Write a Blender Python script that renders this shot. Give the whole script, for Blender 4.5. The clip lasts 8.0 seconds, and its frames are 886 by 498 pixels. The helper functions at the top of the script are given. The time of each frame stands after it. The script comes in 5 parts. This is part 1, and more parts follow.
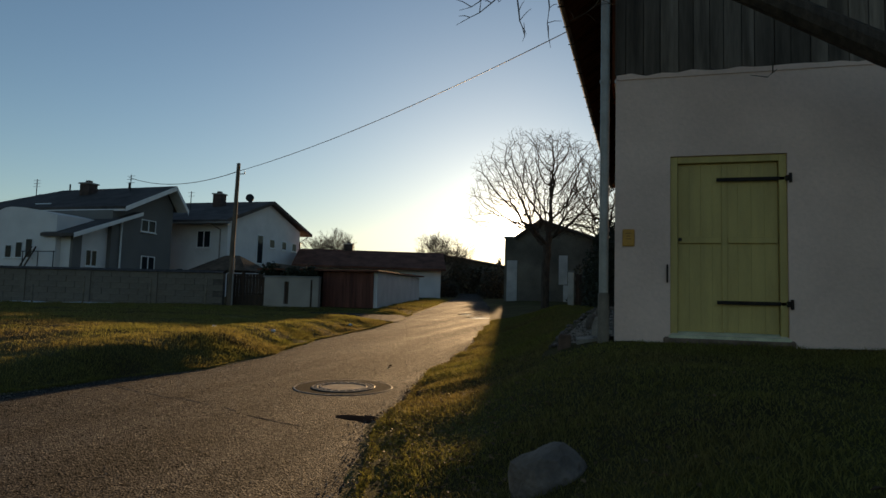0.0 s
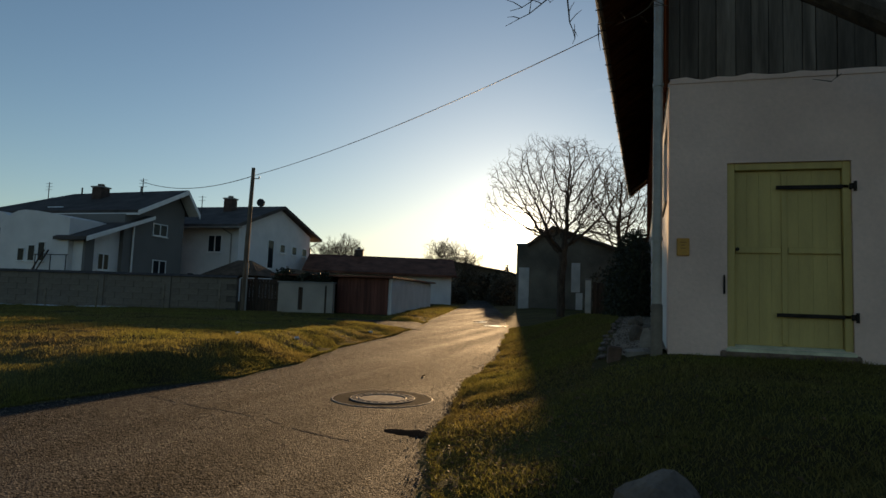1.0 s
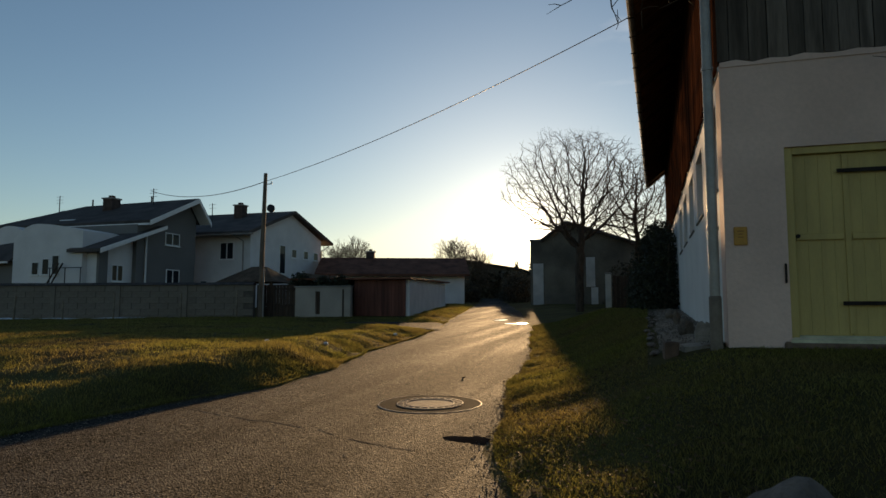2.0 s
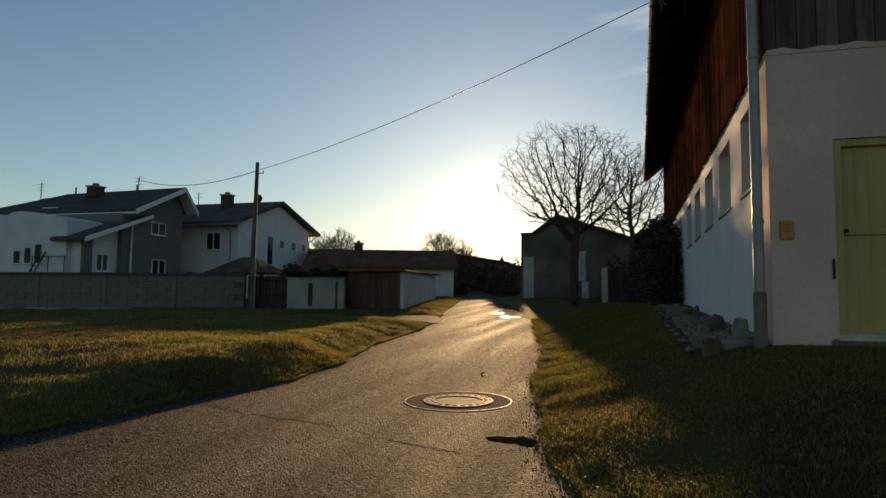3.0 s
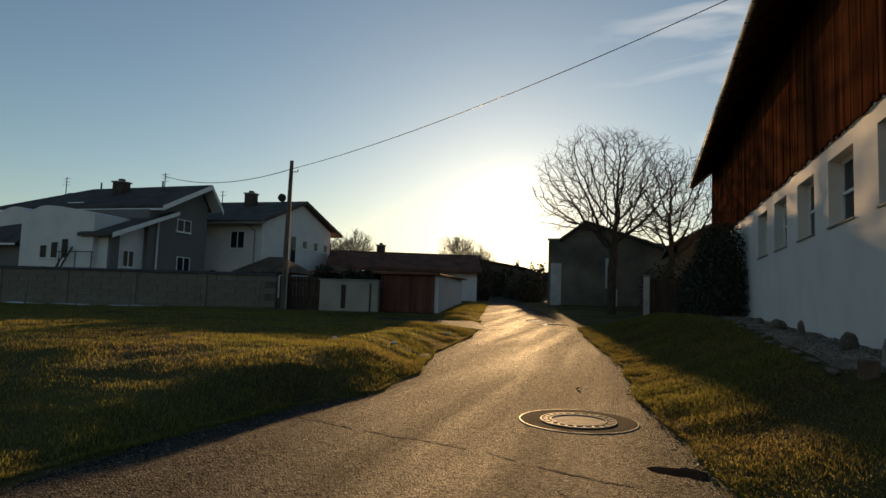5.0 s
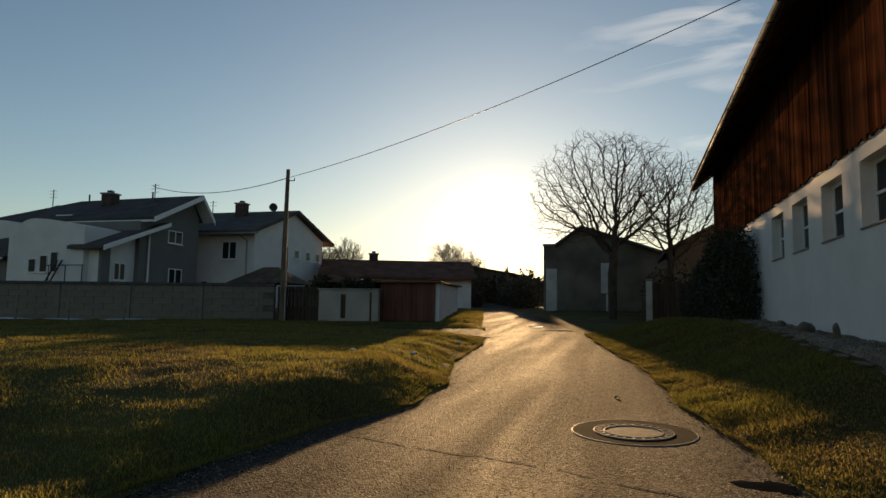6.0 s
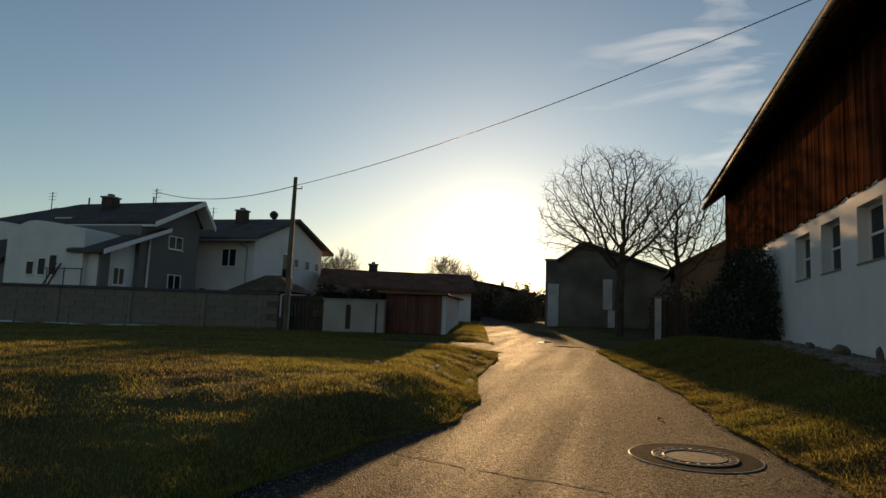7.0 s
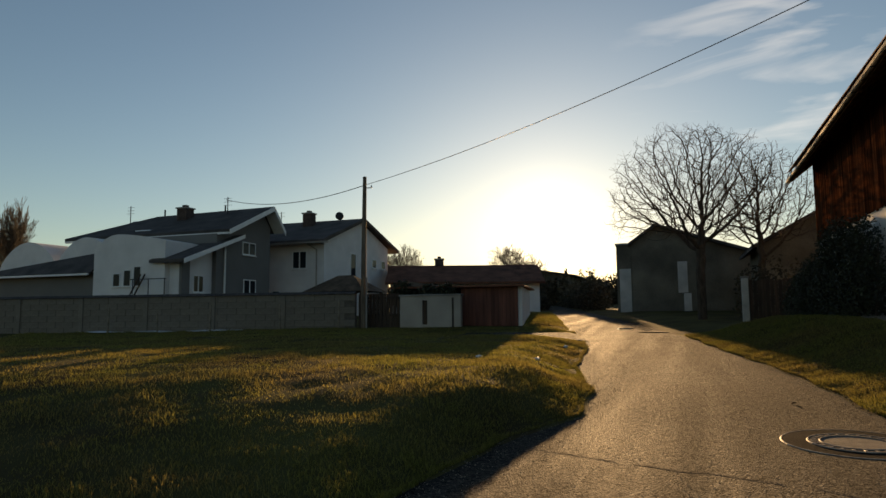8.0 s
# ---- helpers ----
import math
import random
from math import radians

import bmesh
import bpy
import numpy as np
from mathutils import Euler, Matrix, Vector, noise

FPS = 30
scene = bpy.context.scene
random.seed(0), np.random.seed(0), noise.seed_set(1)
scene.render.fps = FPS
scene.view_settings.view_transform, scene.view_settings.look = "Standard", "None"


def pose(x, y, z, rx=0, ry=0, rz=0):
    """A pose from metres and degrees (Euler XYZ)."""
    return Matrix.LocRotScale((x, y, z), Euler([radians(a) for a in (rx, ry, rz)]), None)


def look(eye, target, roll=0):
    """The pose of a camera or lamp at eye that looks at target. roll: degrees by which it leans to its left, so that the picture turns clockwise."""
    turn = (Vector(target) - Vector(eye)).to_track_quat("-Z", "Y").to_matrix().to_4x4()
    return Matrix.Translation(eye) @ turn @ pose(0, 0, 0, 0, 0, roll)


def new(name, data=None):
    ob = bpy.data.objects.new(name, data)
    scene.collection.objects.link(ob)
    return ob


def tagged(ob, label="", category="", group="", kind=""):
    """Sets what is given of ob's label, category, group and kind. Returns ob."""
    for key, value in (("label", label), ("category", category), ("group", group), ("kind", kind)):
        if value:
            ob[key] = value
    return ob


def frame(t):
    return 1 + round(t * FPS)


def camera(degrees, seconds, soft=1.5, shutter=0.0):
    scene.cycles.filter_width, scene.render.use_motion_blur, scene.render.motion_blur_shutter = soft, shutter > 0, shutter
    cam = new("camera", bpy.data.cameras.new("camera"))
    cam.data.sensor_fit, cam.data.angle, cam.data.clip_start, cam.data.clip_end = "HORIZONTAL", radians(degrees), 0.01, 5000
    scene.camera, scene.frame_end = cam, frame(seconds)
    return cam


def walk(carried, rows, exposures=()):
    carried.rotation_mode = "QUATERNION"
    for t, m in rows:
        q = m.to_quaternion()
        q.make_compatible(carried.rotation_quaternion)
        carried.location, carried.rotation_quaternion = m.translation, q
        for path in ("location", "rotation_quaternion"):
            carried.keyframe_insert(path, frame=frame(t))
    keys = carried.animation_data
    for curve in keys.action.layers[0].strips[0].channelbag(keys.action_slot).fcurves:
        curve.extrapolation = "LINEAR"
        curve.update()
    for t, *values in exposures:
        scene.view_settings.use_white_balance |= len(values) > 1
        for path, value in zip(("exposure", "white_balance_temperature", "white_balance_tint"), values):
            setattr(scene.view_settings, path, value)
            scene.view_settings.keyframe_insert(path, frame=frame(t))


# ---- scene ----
cam = camera(67.6, 8.0)
PATH = [
    (0, (0.078, 0.053, 1.456), (-0.477, 1.967, 1.619), 1.6),
    (0.5, (-0.17, 0.122, 1.481), (-0.789, 2.015, 1.658), 0.5),
    (1, (-0.484, 0.168, 1.482), (-1.054, 2.076, 1.663), 2.1),
    (1.5, (-0.755, 0.204, 1.494), (-1.353, 2.104, 1.676), -0.3),
    (2.8, (-1.534, 0.422, 1.5), (-2.097, 2.333, 1.669), 1.0),
    (3, (-1.687, 0.442, 1.509), (-2.226, 2.361, 1.665), 0.5),
    (3.5, (-2.008, 0.541, 1.505), (-2.54, 2.464, 1.647), 1.7),
    (4, (-2.357, 0.583, 1.516), (-2.905, 2.499, 1.694), 2.9),
    (4.5, (-2.734, 0.61, 1.523), (-3.3, 2.521, 1.688), 0.9),
    (5, (-3.102, 0.736, 1.536), (-3.668, 2.647, 1.703), 1.9),
    (5.2, (-3.229, 0.745, 1.548), (-3.796, 2.654, 1.731), 2.2),
    (6.3, (-4.063, 0.874, 1.545), (-4.58, 2.796, 1.738), 0.5),
    (6.5, (-4.208, 0.892, 1.558), (-4.74, 2.809, 1.762), 0.8),
    (7, (-4.562, 0.939, 1.545), (-5.066, 2.861, 1.773), 2.2),
    (7.5, (-4.907, 0.953, 1.553), (-5.418, 2.876, 1.76), 1.3),
    (8, (-5.305, 0.892, 1.542), (-5.974, 2.766, 1.746), -0.5),
]
walk(cam, [(t, look(eye, target, roll)) for t, eye, target, roll in PATH], [(0, 0.58, 7250, 12), (4, 0.65, 7750, 12), (8, 0.68, 8400, 14)])
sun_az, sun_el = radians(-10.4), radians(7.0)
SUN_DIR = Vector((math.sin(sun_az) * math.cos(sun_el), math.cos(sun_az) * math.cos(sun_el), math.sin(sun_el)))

# ---- world, sun ----
world = bpy.data.worlds.new("sky")
scene.world = world
world.use_nodes = True
wn, wl = world.node_tree.nodes, world.node_tree.links
wn.clear()
sky = wn.new("ShaderNodeTexSky")
sky.sky_type, sky.sun_disc = "NISHITA", False
sky.sun_elevation, sky.sun_rotation = sun_el, sun_az
sky.air_density, sky.dust_density, sky.ozone_density = 1.0, 0.22, 2.8
bg = wn.new("ShaderNodeBackground")
bg.inputs["Strength"].default_value = 0.085
out = wn.new("ShaderNodeOutputWorld")
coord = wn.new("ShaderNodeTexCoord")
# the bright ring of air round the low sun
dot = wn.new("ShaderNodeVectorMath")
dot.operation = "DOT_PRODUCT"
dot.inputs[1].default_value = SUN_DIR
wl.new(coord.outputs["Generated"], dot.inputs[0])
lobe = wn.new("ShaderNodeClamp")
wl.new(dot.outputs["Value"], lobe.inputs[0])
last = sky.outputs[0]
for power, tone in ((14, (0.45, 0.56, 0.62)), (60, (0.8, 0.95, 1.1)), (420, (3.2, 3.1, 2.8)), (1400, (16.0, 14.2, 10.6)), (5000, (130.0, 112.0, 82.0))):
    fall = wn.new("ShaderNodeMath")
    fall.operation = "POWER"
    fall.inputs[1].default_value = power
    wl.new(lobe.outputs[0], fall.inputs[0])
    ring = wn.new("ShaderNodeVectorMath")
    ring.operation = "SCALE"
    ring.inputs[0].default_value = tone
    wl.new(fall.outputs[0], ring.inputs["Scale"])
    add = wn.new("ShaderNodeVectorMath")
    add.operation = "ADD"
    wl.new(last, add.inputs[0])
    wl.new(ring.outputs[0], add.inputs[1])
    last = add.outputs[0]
# thin high clouds
cmap = wn.new("ShaderNodeMapping")
cmap.inputs["Scale"].default_value = (2.2, 2.2, 11.0)
cmap.inputs["Rotation"].default_value = (0.0, radians(14), 0.0)
wl.new(coord.outputs["Generated"], cmap.inputs[0])
cn = wn.new("ShaderNodeTexNoise")
cn.inputs["Scale"].default_value, cn.inputs["Detail"].default_value = 2.1, 7
cn.inputs["Distortion"].default_value = 0.5
wl.new(cmap.outputs[0], cn.inputs[0])
cr = wn.new("ShaderNodeMapRange")
cr.inputs[1].default_value, cr.inputs[2].default_value = 0.56, 0.76
wl.new(cn.outputs[0], cr.inputs[0])
# they lie to the right of the sun alone
side = wn.new("ShaderNodeVectorMath")
side.operation = "DOT_PRODUCT"
side.inputs[1].default_value = Vector((math.sin(radians(11)), math.cos(radians(11)), 0.36)).normalized()
wl.new(coord.outputs["Generated"], side.inputs[0])
sr = wn.new("ShaderNodeMapRange")
sr.inputs[1].default_value, sr.inputs[2].default_value = 0.965, 0.99
wl.new(side.outputs["Value"], sr.inputs[0])
cm = wn.new("ShaderNodeMath")
cm.operation = "MULTIPLY"
wl.new(cr.outputs[0], cm.inputs[0])
wl.new(sr.outputs[0], cm.inputs[1])
cf = wn.new("ShaderNodeMath")
cf.operation = "MULTIPLY"
cf.inputs[1].default_value = 0.37
wl.new(cm.outputs[0], cf.inputs[0])
cmix = wn.new("ShaderNodeMix")
cmix.data_type = "RGBA"
cmix.inputs[7].default_value = (8.5, 8.8, 9.2, 1)
wl.new(cf.outputs[0], cmix.inputs[0])
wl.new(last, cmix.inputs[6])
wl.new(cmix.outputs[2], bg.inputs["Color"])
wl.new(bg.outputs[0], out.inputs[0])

sun = new("sun", bpy.data.lights.new("sun", "SUN"))
sun.data.energy, sun.data.angle, sun.data.color = 5.0, radians(0.6), (1.0, 0.68, 0.37)
sun.matrix_world = look(SUN_DIR * 200, (0, 0, 0))


# ---- materials ----
def mat(name, base, rough=0.8, spread=0.25, scale=3.0, fine=40.0, bump=0.3, metal=0.0, tint=None, stretch=(1, 1, 1), vary=0.0, spec=0.4, depth=0.01, island=False):
    """A material with two scales of mottling, fine relief and, for pieces, a tone of their own."""
    m = bpy.data.materials.new(name)
    m.use_nodes = True
    n, l = m.node_tree.nodes, m.node_tree.links
    b = n["Principled BSDF"]
    b.inputs["Roughness"].default_value, b.inputs["Metallic"].default_value = rough, metal
    b.inputs["Specular IOR Level"].default_value = spec
    tc = n.new("ShaderNodeTexCoord")
    mp = n.new("ShaderNodeMapping")
    mp.inputs["Scale"].default_value = stretch
    l.new(tc.outputs["Object"], mp.inputs[0])
    big, small = n.new("ShaderNodeTexNoise"), n.new("ShaderNodeTexNoise")
    for t, s, d in ((big, scale, 5), (small, fine, 4)):
        t.inputs["Scale"].default_value, t.inputs["Detail"].default_value = s, d
        l.new(mp.outputs[0], t.inputs[0])
    low = tint or tuple(c * (1 - 1.6 * spread) for c in base)
    mix = n.new("ShaderNodeMix")
    mix.data_type = "RGBA"
    mix.inputs[6].default_value, mix.inputs[7].default_value = (*low, 1), (*[min(1, c * (1 + 0.5 * spread)) for c in base], 1)
    r = n.new("ShaderNodeMapRange")
    r.inputs[1].default_value, r.inputs[2].default_value = 0.32, 0.68
    l.new(big.outputs[0], r.inputs[0])
    l.new(r.outputs[0], mix.inputs[0])
    hs = n.new("ShaderNodeHueSaturation")
    l.new(mix.outputs[2], hs.inputs["Color"])
    v = n.new("ShaderNodeMapRange")
    v.inputs[3].default_value, v.inputs[4].default_value = 1 - spread, 1 + spread
    l.new(small.outputs[0], v.inputs[0])
    last = v.outputs[0]
    if vary:
        src = n.new("ShaderNodeNewGeometry").outputs["Random Per Island"] if island else n.new("ShaderNodeObjectInfo").outputs["Random"]
        k = n.new("ShaderNodeMapRange")
        k.inputs[3].default_value, k.inputs[4].default_value = 1 - vary, 1 + vary
        l.new(src, k.inputs[0])
        mul = n.new("ShaderNodeMath")
        mul.operation = "MULTIPLY"
        l.new(last, mul.inputs[0])
        l.new(k.outputs[0], mul.inputs[1])
        last = mul.outputs[0]
    l.new(last, hs.inputs["Value"])
    l.new(hs.outputs[0], b.inputs["Base Color"])
    if bump:
        bp = n.new("ShaderNodeBump")
        bp.inputs["Strength"].default_value, bp.inputs["Distance"].default_value = bump, depth
        l.new(small.outputs[0], bp.inputs["Height"])
        l.new(bp.outputs[0], b.inputs["Normal"])
    return m


def glass(name):
    m = bpy.data.materials.new(name)
    m.use_nodes = True
    b = m.node_tree.nodes["Principled BSDF"]
    b.inputs["Base Color"].default_value = (0.02, 0.025, 0.03, 1)
    b.inputs["Roughness"].default_value = 0.06
    b.inputs["Specular IOR Level"].default_value = 0.1
    return m



def make_asphalt():
    """Worn asphalt: chips of stone, stains, patches and fine cracks."""
    m = mat("asphalt", (0.033, 0.0315, 0.029), 0.86, 0.35, 0.45, 7.0, 0, spec=0.25)
    n, l = m.node_tree.nodes, m.node_tree.links
    b = n["Principled BSDF"]
    tc = n.new("ShaderNodeTexCoord")
    chips = n.new("ShaderNodeTexVoronoi")
    chips.inputs["Scale"].default_value = 60
    l.new(tc.outputs["Object"], chips.inputs[0])
    grit = n.new("ShaderNodeTexNoise")
    grit.inputs["Scale"].default_value, grit.inputs["Detail"].default_value = 70, 4
    l.new(tc.outputs["Object"], grit.inputs[0])
    warp = n.new("ShaderNodeTexNoise")
    warp.inputs["Scale"].default_value, warp.inputs["Detail"].default_value = 1.4, 5
    l.new(tc.outputs["Object"], warp.inputs[0])
    wm = n.new("ShaderNodeMix")
    wm.data_type, wm.blend_type = "RGBA", "ADD"
    wm.inputs[0].default_value = 1.0
    l.new(tc.outputs["Object"], wm.inputs[6])
    l.new(warp.outputs["Color"], wm.inputs[7])
    crack = n.new("ShaderNodeTexVoronoi")
    crack.feature = "DISTANCE_TO_EDGE"
    crack.inputs["Scale"].default_value = 0.55
    l.new(wm.outputs[2], crack.inputs[0])
    cl = n.new("ShaderNodeMapRange")
    cl.inputs[1].default_value, cl.inputs[2].default_value = 0.0, 0.005
    l.new(crack.outputs["Distance"], cl.inputs[0])
    h = n.new("ShaderNodeMath")
    h.operation = "MULTIPLY_ADD"
    h.inputs[1].default_value = 1.2
    l.new(chips.outputs["Distance"], h.inputs[0])
    l.new(grit.outputs[0], h.inputs[2])
    h2 = n.new("ShaderNodeMath")
    h2.operation = "MULTIPLY_ADD"
    h2.inputs[1].default_value = 0.2
    l.new(cl.outputs[0], h2.inputs[0])
    l.new(h.outputs[0], h2.inputs[2])
    bp = n.new("ShaderNodeBump")
    bp.inputs["Strength"].default_value, bp.inputs["Distance"].default_value = 1.0, 0.013
    l.new(h2.outputs[0], bp.inputs["Height"])
    l.new(bp.outputs[0], b.inputs["Normal"])
    src = b.inputs["Base Color"].links[0].from_socket
    tone = n.new("ShaderNodeMapRange")
    tone.inputs[3].default_value, tone.inputs[4].default_value = 0.15, 2.1
    l.new(chips.outputs["Color"], tone.inputs[0])
    mul = n.new("ShaderNodeMix")
    mul.data_type, mul.blend_type = "RGBA", "MULTIPLY"
    mul.inputs[0].default_value = 1.0
    l.new(src, mul.inputs[6])
    l.new(tone.outputs[0], mul.inputs[7])
    # single dark and pale chips, in clusters
    big = n.new("ShaderNodeTexVoronoi")
    big.inputs["Scale"].default_value = 44
    l.new(tc.outputs["Object"], big.inputs[0])
    sep = n.new("ShaderNodeSeparateColor")
    l.new(big.outputs["Color"], sep.inputs[0])
    spk = n.new("ShaderNodeValToRGB")
    spk.color_ramp.interpolation = "CONSTANT"
    spk.color_ramp.elements[0].position, spk.color_ramp.elements[0].color = 0.0, (0.22, 0.22, 0.22, 1)
    spk.color_ramp.elements[1].position, spk.color_ramp.elements[1].color = 0.2, (1, 1, 1, 1)
    e = spk.color_ramp.elements.new(0.9)
    e.color = (2.7, 2.55, 2.3, 1)
    l.new(sep.outputs[0], spk.inputs[0])
    cl2 = n.new("ShaderNodeTexNoise")
    cl2.inputs["Scale"].default_value, cl2.inputs["Detail"].default_value = 2.2, 6
    l.new(tc.outputs["Object"], cl2.inputs[0])
    cr2 = n.new("ShaderNodeMapRange")
    cr2.inputs[1].default_value, cr2.inputs[2].default_value = 0.38, 0.62
    cr2.inputs[3].default_value, cr2.inputs[4].default_value = 0.45, 1.0
    l.new(cl2.outputs[0], cr2.inputs[0])
    sm = n.new("ShaderNodeMix")
    sm.data_type, sm.blend_type = "RGBA", "MULTIPLY"
    l.new(cr2.outputs[0], sm.inputs[0])
    l.new(mul.outputs[2], sm.inputs[6])
    l.new(spk.outputs[0], sm.inputs[7])
    mul = sm
    gl = n.new("ShaderNodeMath")
    gl.operation = "MULTIPLY"
    gl.inputs[1].default_value = 0.12
    l.new(spk.outputs[0], gl.inputs[0])
    l.new(gl.outputs[0], b.inputs["Specular IOR Level"])
    h3 = n.new("ShaderNodeMath")
    h3.operation = "MULTIPLY_ADD"
    h3.inputs[1].default_value = 0.22
    l.new(spk.outputs[0], h3.inputs[0])
    l.new(h2.outputs[0], h3.inputs[2])
    l.new(h3.outputs[0], bp.inputs["Height"])
    # wheel tracks and drainage stains run along the lane
    tm = n.new("ShaderNodeMapping")
    tm.inputs["Scale"].default_value = (1.5, 0.10, 1.0)
    tm.inputs["Rotation"].default_value = (0, 0, radians(-9))
    l.new(tc.outputs["Object"], tm.inputs[0])
    tn = n.new("ShaderNodeTexNoise")
    tn.inputs["Scale"].default_value, tn.inputs["Detail"].default_value = 1.0, 6
    l.new(tm.outputs[0], tn.inputs[0])
    ts = n.new("ShaderNodeMapRange")
    ts.inputs[1].default_value, ts.inputs[2].default_value = 0.3, 0.7
    ts.inputs[3].default_value, ts.inputs[4].default_value = 0.6, 1.3
    l.new(tn.outputs[0], ts.inputs[0])
    tk = n.new("ShaderNodeMix")
    tk.data_type, tk.blend_type = "RGBA", "MULTIPLY"
    tk.inputs[0].default_value = 1.0
    l.new(mul.outputs[2], tk.inputs[6])
    l.new(ts.outputs[0], tk.inputs[7])
    mul = tk
    rg = n.new("ShaderNodeMapRange")
    rg.inputs[1].default_value, rg.inputs[2].default_value = 0.42, 0.62
    rg.inputs[3].default_value, rg.inputs[4].default_value = 0.92, 0.79
    l.new(tn.outputs[0], rg.inputs[0])
    l.new(rg.outputs[0], b.inputs["Roughness"])
    m2 = n.new("ShaderNodeMix")
    m2.data_type, m2.blend_type = "RGBA", "MIX"
    m2.inputs[6].default_value = (0.034, 0.031, 0.028, 1)
    l.new(cl.outputs[0], m2.inputs[0])
    l.new(mul.outputs[2], m2.inputs[7])
    l.new(m2.outputs[2], b.inputs["Base Color"])
    return m


asphalt = make_asphalt()
earth = mat("grassy_earth", (0.075, 0.068, 0.022), 0.95, 0.5, 0.5, 60, 0.6, depth=0.02, tint=(0.05, 0.036, 0.016), spec=0.05)
blade = mat("grass_blade", (0.17, 0.165, 0.04), 0.75, 0.3, 0.6, 12, 0, tint=(0.21, 0.165, 0.058), vary=0.45, island=True, spec=0.15)
# light shines through thin blades and leaves
bn, bl = blade.node_tree.nodes, blade.node_tree.links
tl = bn.new("ShaderNodeBsdfTranslucent")
ms = bn.new("ShaderNodeMixShader")
ms.inputs[0].default_value = 0.65
bl.new(bn["Principled BSDF"].inputs["Base Color"].links[0].from_socket, tl.inputs["Color"])
bl.new(bn["Principled BSDF"].outputs[0], ms.inputs[1])
bl.new(tl.outputs[0], ms.inputs[2])
bl.new(ms.outputs[0], bn["Material Output"].inputs["Surface"])
plaster = mat("white_plaster", (0.72, 0.70, 0.68), 0.9, 0.07, 0.9, 26, 0.4, depth=0.008, spec=0.2)
plaster_pink = mat("old_pinkish_plaster", (0.74, 0.52, 0.42), 0.9, 0.10, 0.8, 24, 0.55, depth=0.012, spec=0.2)
board_red = mat("red_brown_boards", (0.10, 0.036, 0.018), 0.9, 0.4, 1.2, 9, 0.4, stretch=(6, 6, 0.4), vary=0.35, depth=0.005, spec=0.0)
board_grey = mat("weathered_grey_boards", (0.17, 0.135, 0.105), 0.9, 0.35, 1.2, 9, 0.6, stretch=(6, 6, 0.5), vary=0.4, depth=0.006, spec=0.2)
soffit = mat("brown_soffit_boards", (0.13, 0.065, 0.028), 0.85, 0.3, 1.5, 14, 0.4, stretch=(1, 6, 1), vary=0.25, spec=0.05)
door_paint = mat("pale_yellow_paint", (0.50, 0.37, 0.125), 0.6, 0.12, 1.5, 30, 0.25, stretch=(4, 4, 0.6), depth=0.004)
iron = mat("rusty_dark_iron", (0.035, 0.026, 0.02), 0.7, 0.3, 5, 60, 0.5, metal=0.5)
zinc = mat("grey_zinc", (0.34, 0.315, 0.285), 0.5, 0.15, 3, 30, 0.1, metal=0.55)
yellow = mat("orange_yellow_enamel", (0.52, 0.24, 0.03), 0.45, 0.1, 8, 50, 0.1)
tile = mat("roof_tiles_dark", (0.085, 0.075, 0.07), 0.8, 0.25, 0.9, 12, 0.7, depth=0.03, vary=0.15, spec=0.12)
tile_red = mat("roof_tiles_red", (0.20, 0.085, 0.055), 0.85, 0.3, 1.1, 12, 0.7, depth=0.03, vary=0.2, spec=0.12)
stone = mat("brown_grey_stone", (0.17, 0.135, 0.105), 0.9, 0.3, 3.5, 26, 0.9, depth=0.03, vary=0.2)
gravel = mat("dull_gravel", (0.25, 0.20, 0.15), 0.95, 0.3, 3, 45, 1.0, depth=0.03)
concrete = mat("grey_concrete", (0.30, 0.28, 0.255), 0.9, 0.2, 0.8, 20, 0.5, depth=0.015, vary=0.12)
bark = mat("bark", (0.085, 0.062, 0.045), 0.95, 0.3, 4, 30, 0.8, stretch=(3, 3, 0.7), depth=0.03)
twig = mat("twigs", (0.105, 0.084, 0.064), 0.9, 0.25, 2, 20, 0.0, spec=0.1)
leaf = mat("evergreen_leaf", (0.028, 0.034, 0.014), 0.6, 0.3, 1.5, 10, 0, vary=0.5, island=True)
brush = mat("winter_brush", (0.075, 0.06, 0.035), 0.9, 0.3, 0.4, 6, 0, vary=0.4, island=True)
render_grey = mat("dark_grey_render", (0.17, 0.165, 0.155), 0.9, 0.08, 0.5, 18, 0.2, depth=0.01)
white_wood = mat("white_painted_wood", (0.78, 0.78, 0.76), 0.55, 0.06, 2, 30, 0.1)
dark_wood = mat("dark_brown_wood", (0.065, 0.04, 0.026), 0.8, 0.3, 2, 18, 0.4, stretch=(5, 5, 0.6), vary=0.3)
red_wood = mat("red_brown_paint", (0.17, 0.06, 0.04), 0.8, 0.25, 1, 14, 0.3, stretch=(5, 5, 0.6), vary=0.25)
house_dark = mat("dirty_brown_render", (0.16, 0.14, 0.105), 0.9, 0.3, 0.5, 10, 0.4)
brick_red = mat("chimney_brick", (0.09, 0.06, 0.05), 0.9, 0.3, 3, 25, 0.5)
black = mat("black_metal", (0.02, 0.02, 0.022), 0.5, 0.1, 5, 40, 0.1, metal=0.3)
wire_mat = mat("cable_rubber", (0.02, 0.02, 0.02), 0.6, 0.1, 5, 40, 0.0)
snow = mat("old_snow", (0.75, 0.78, 0.82), 0.7, 0.06, 3, 20, 0.5, depth=0.03)
water = mat("puddle_water", (0.03, 0.028, 0.025), 0.05, 0.05, 3, 20, 0.0, spec=0.6)
pane = glass("window_glass")


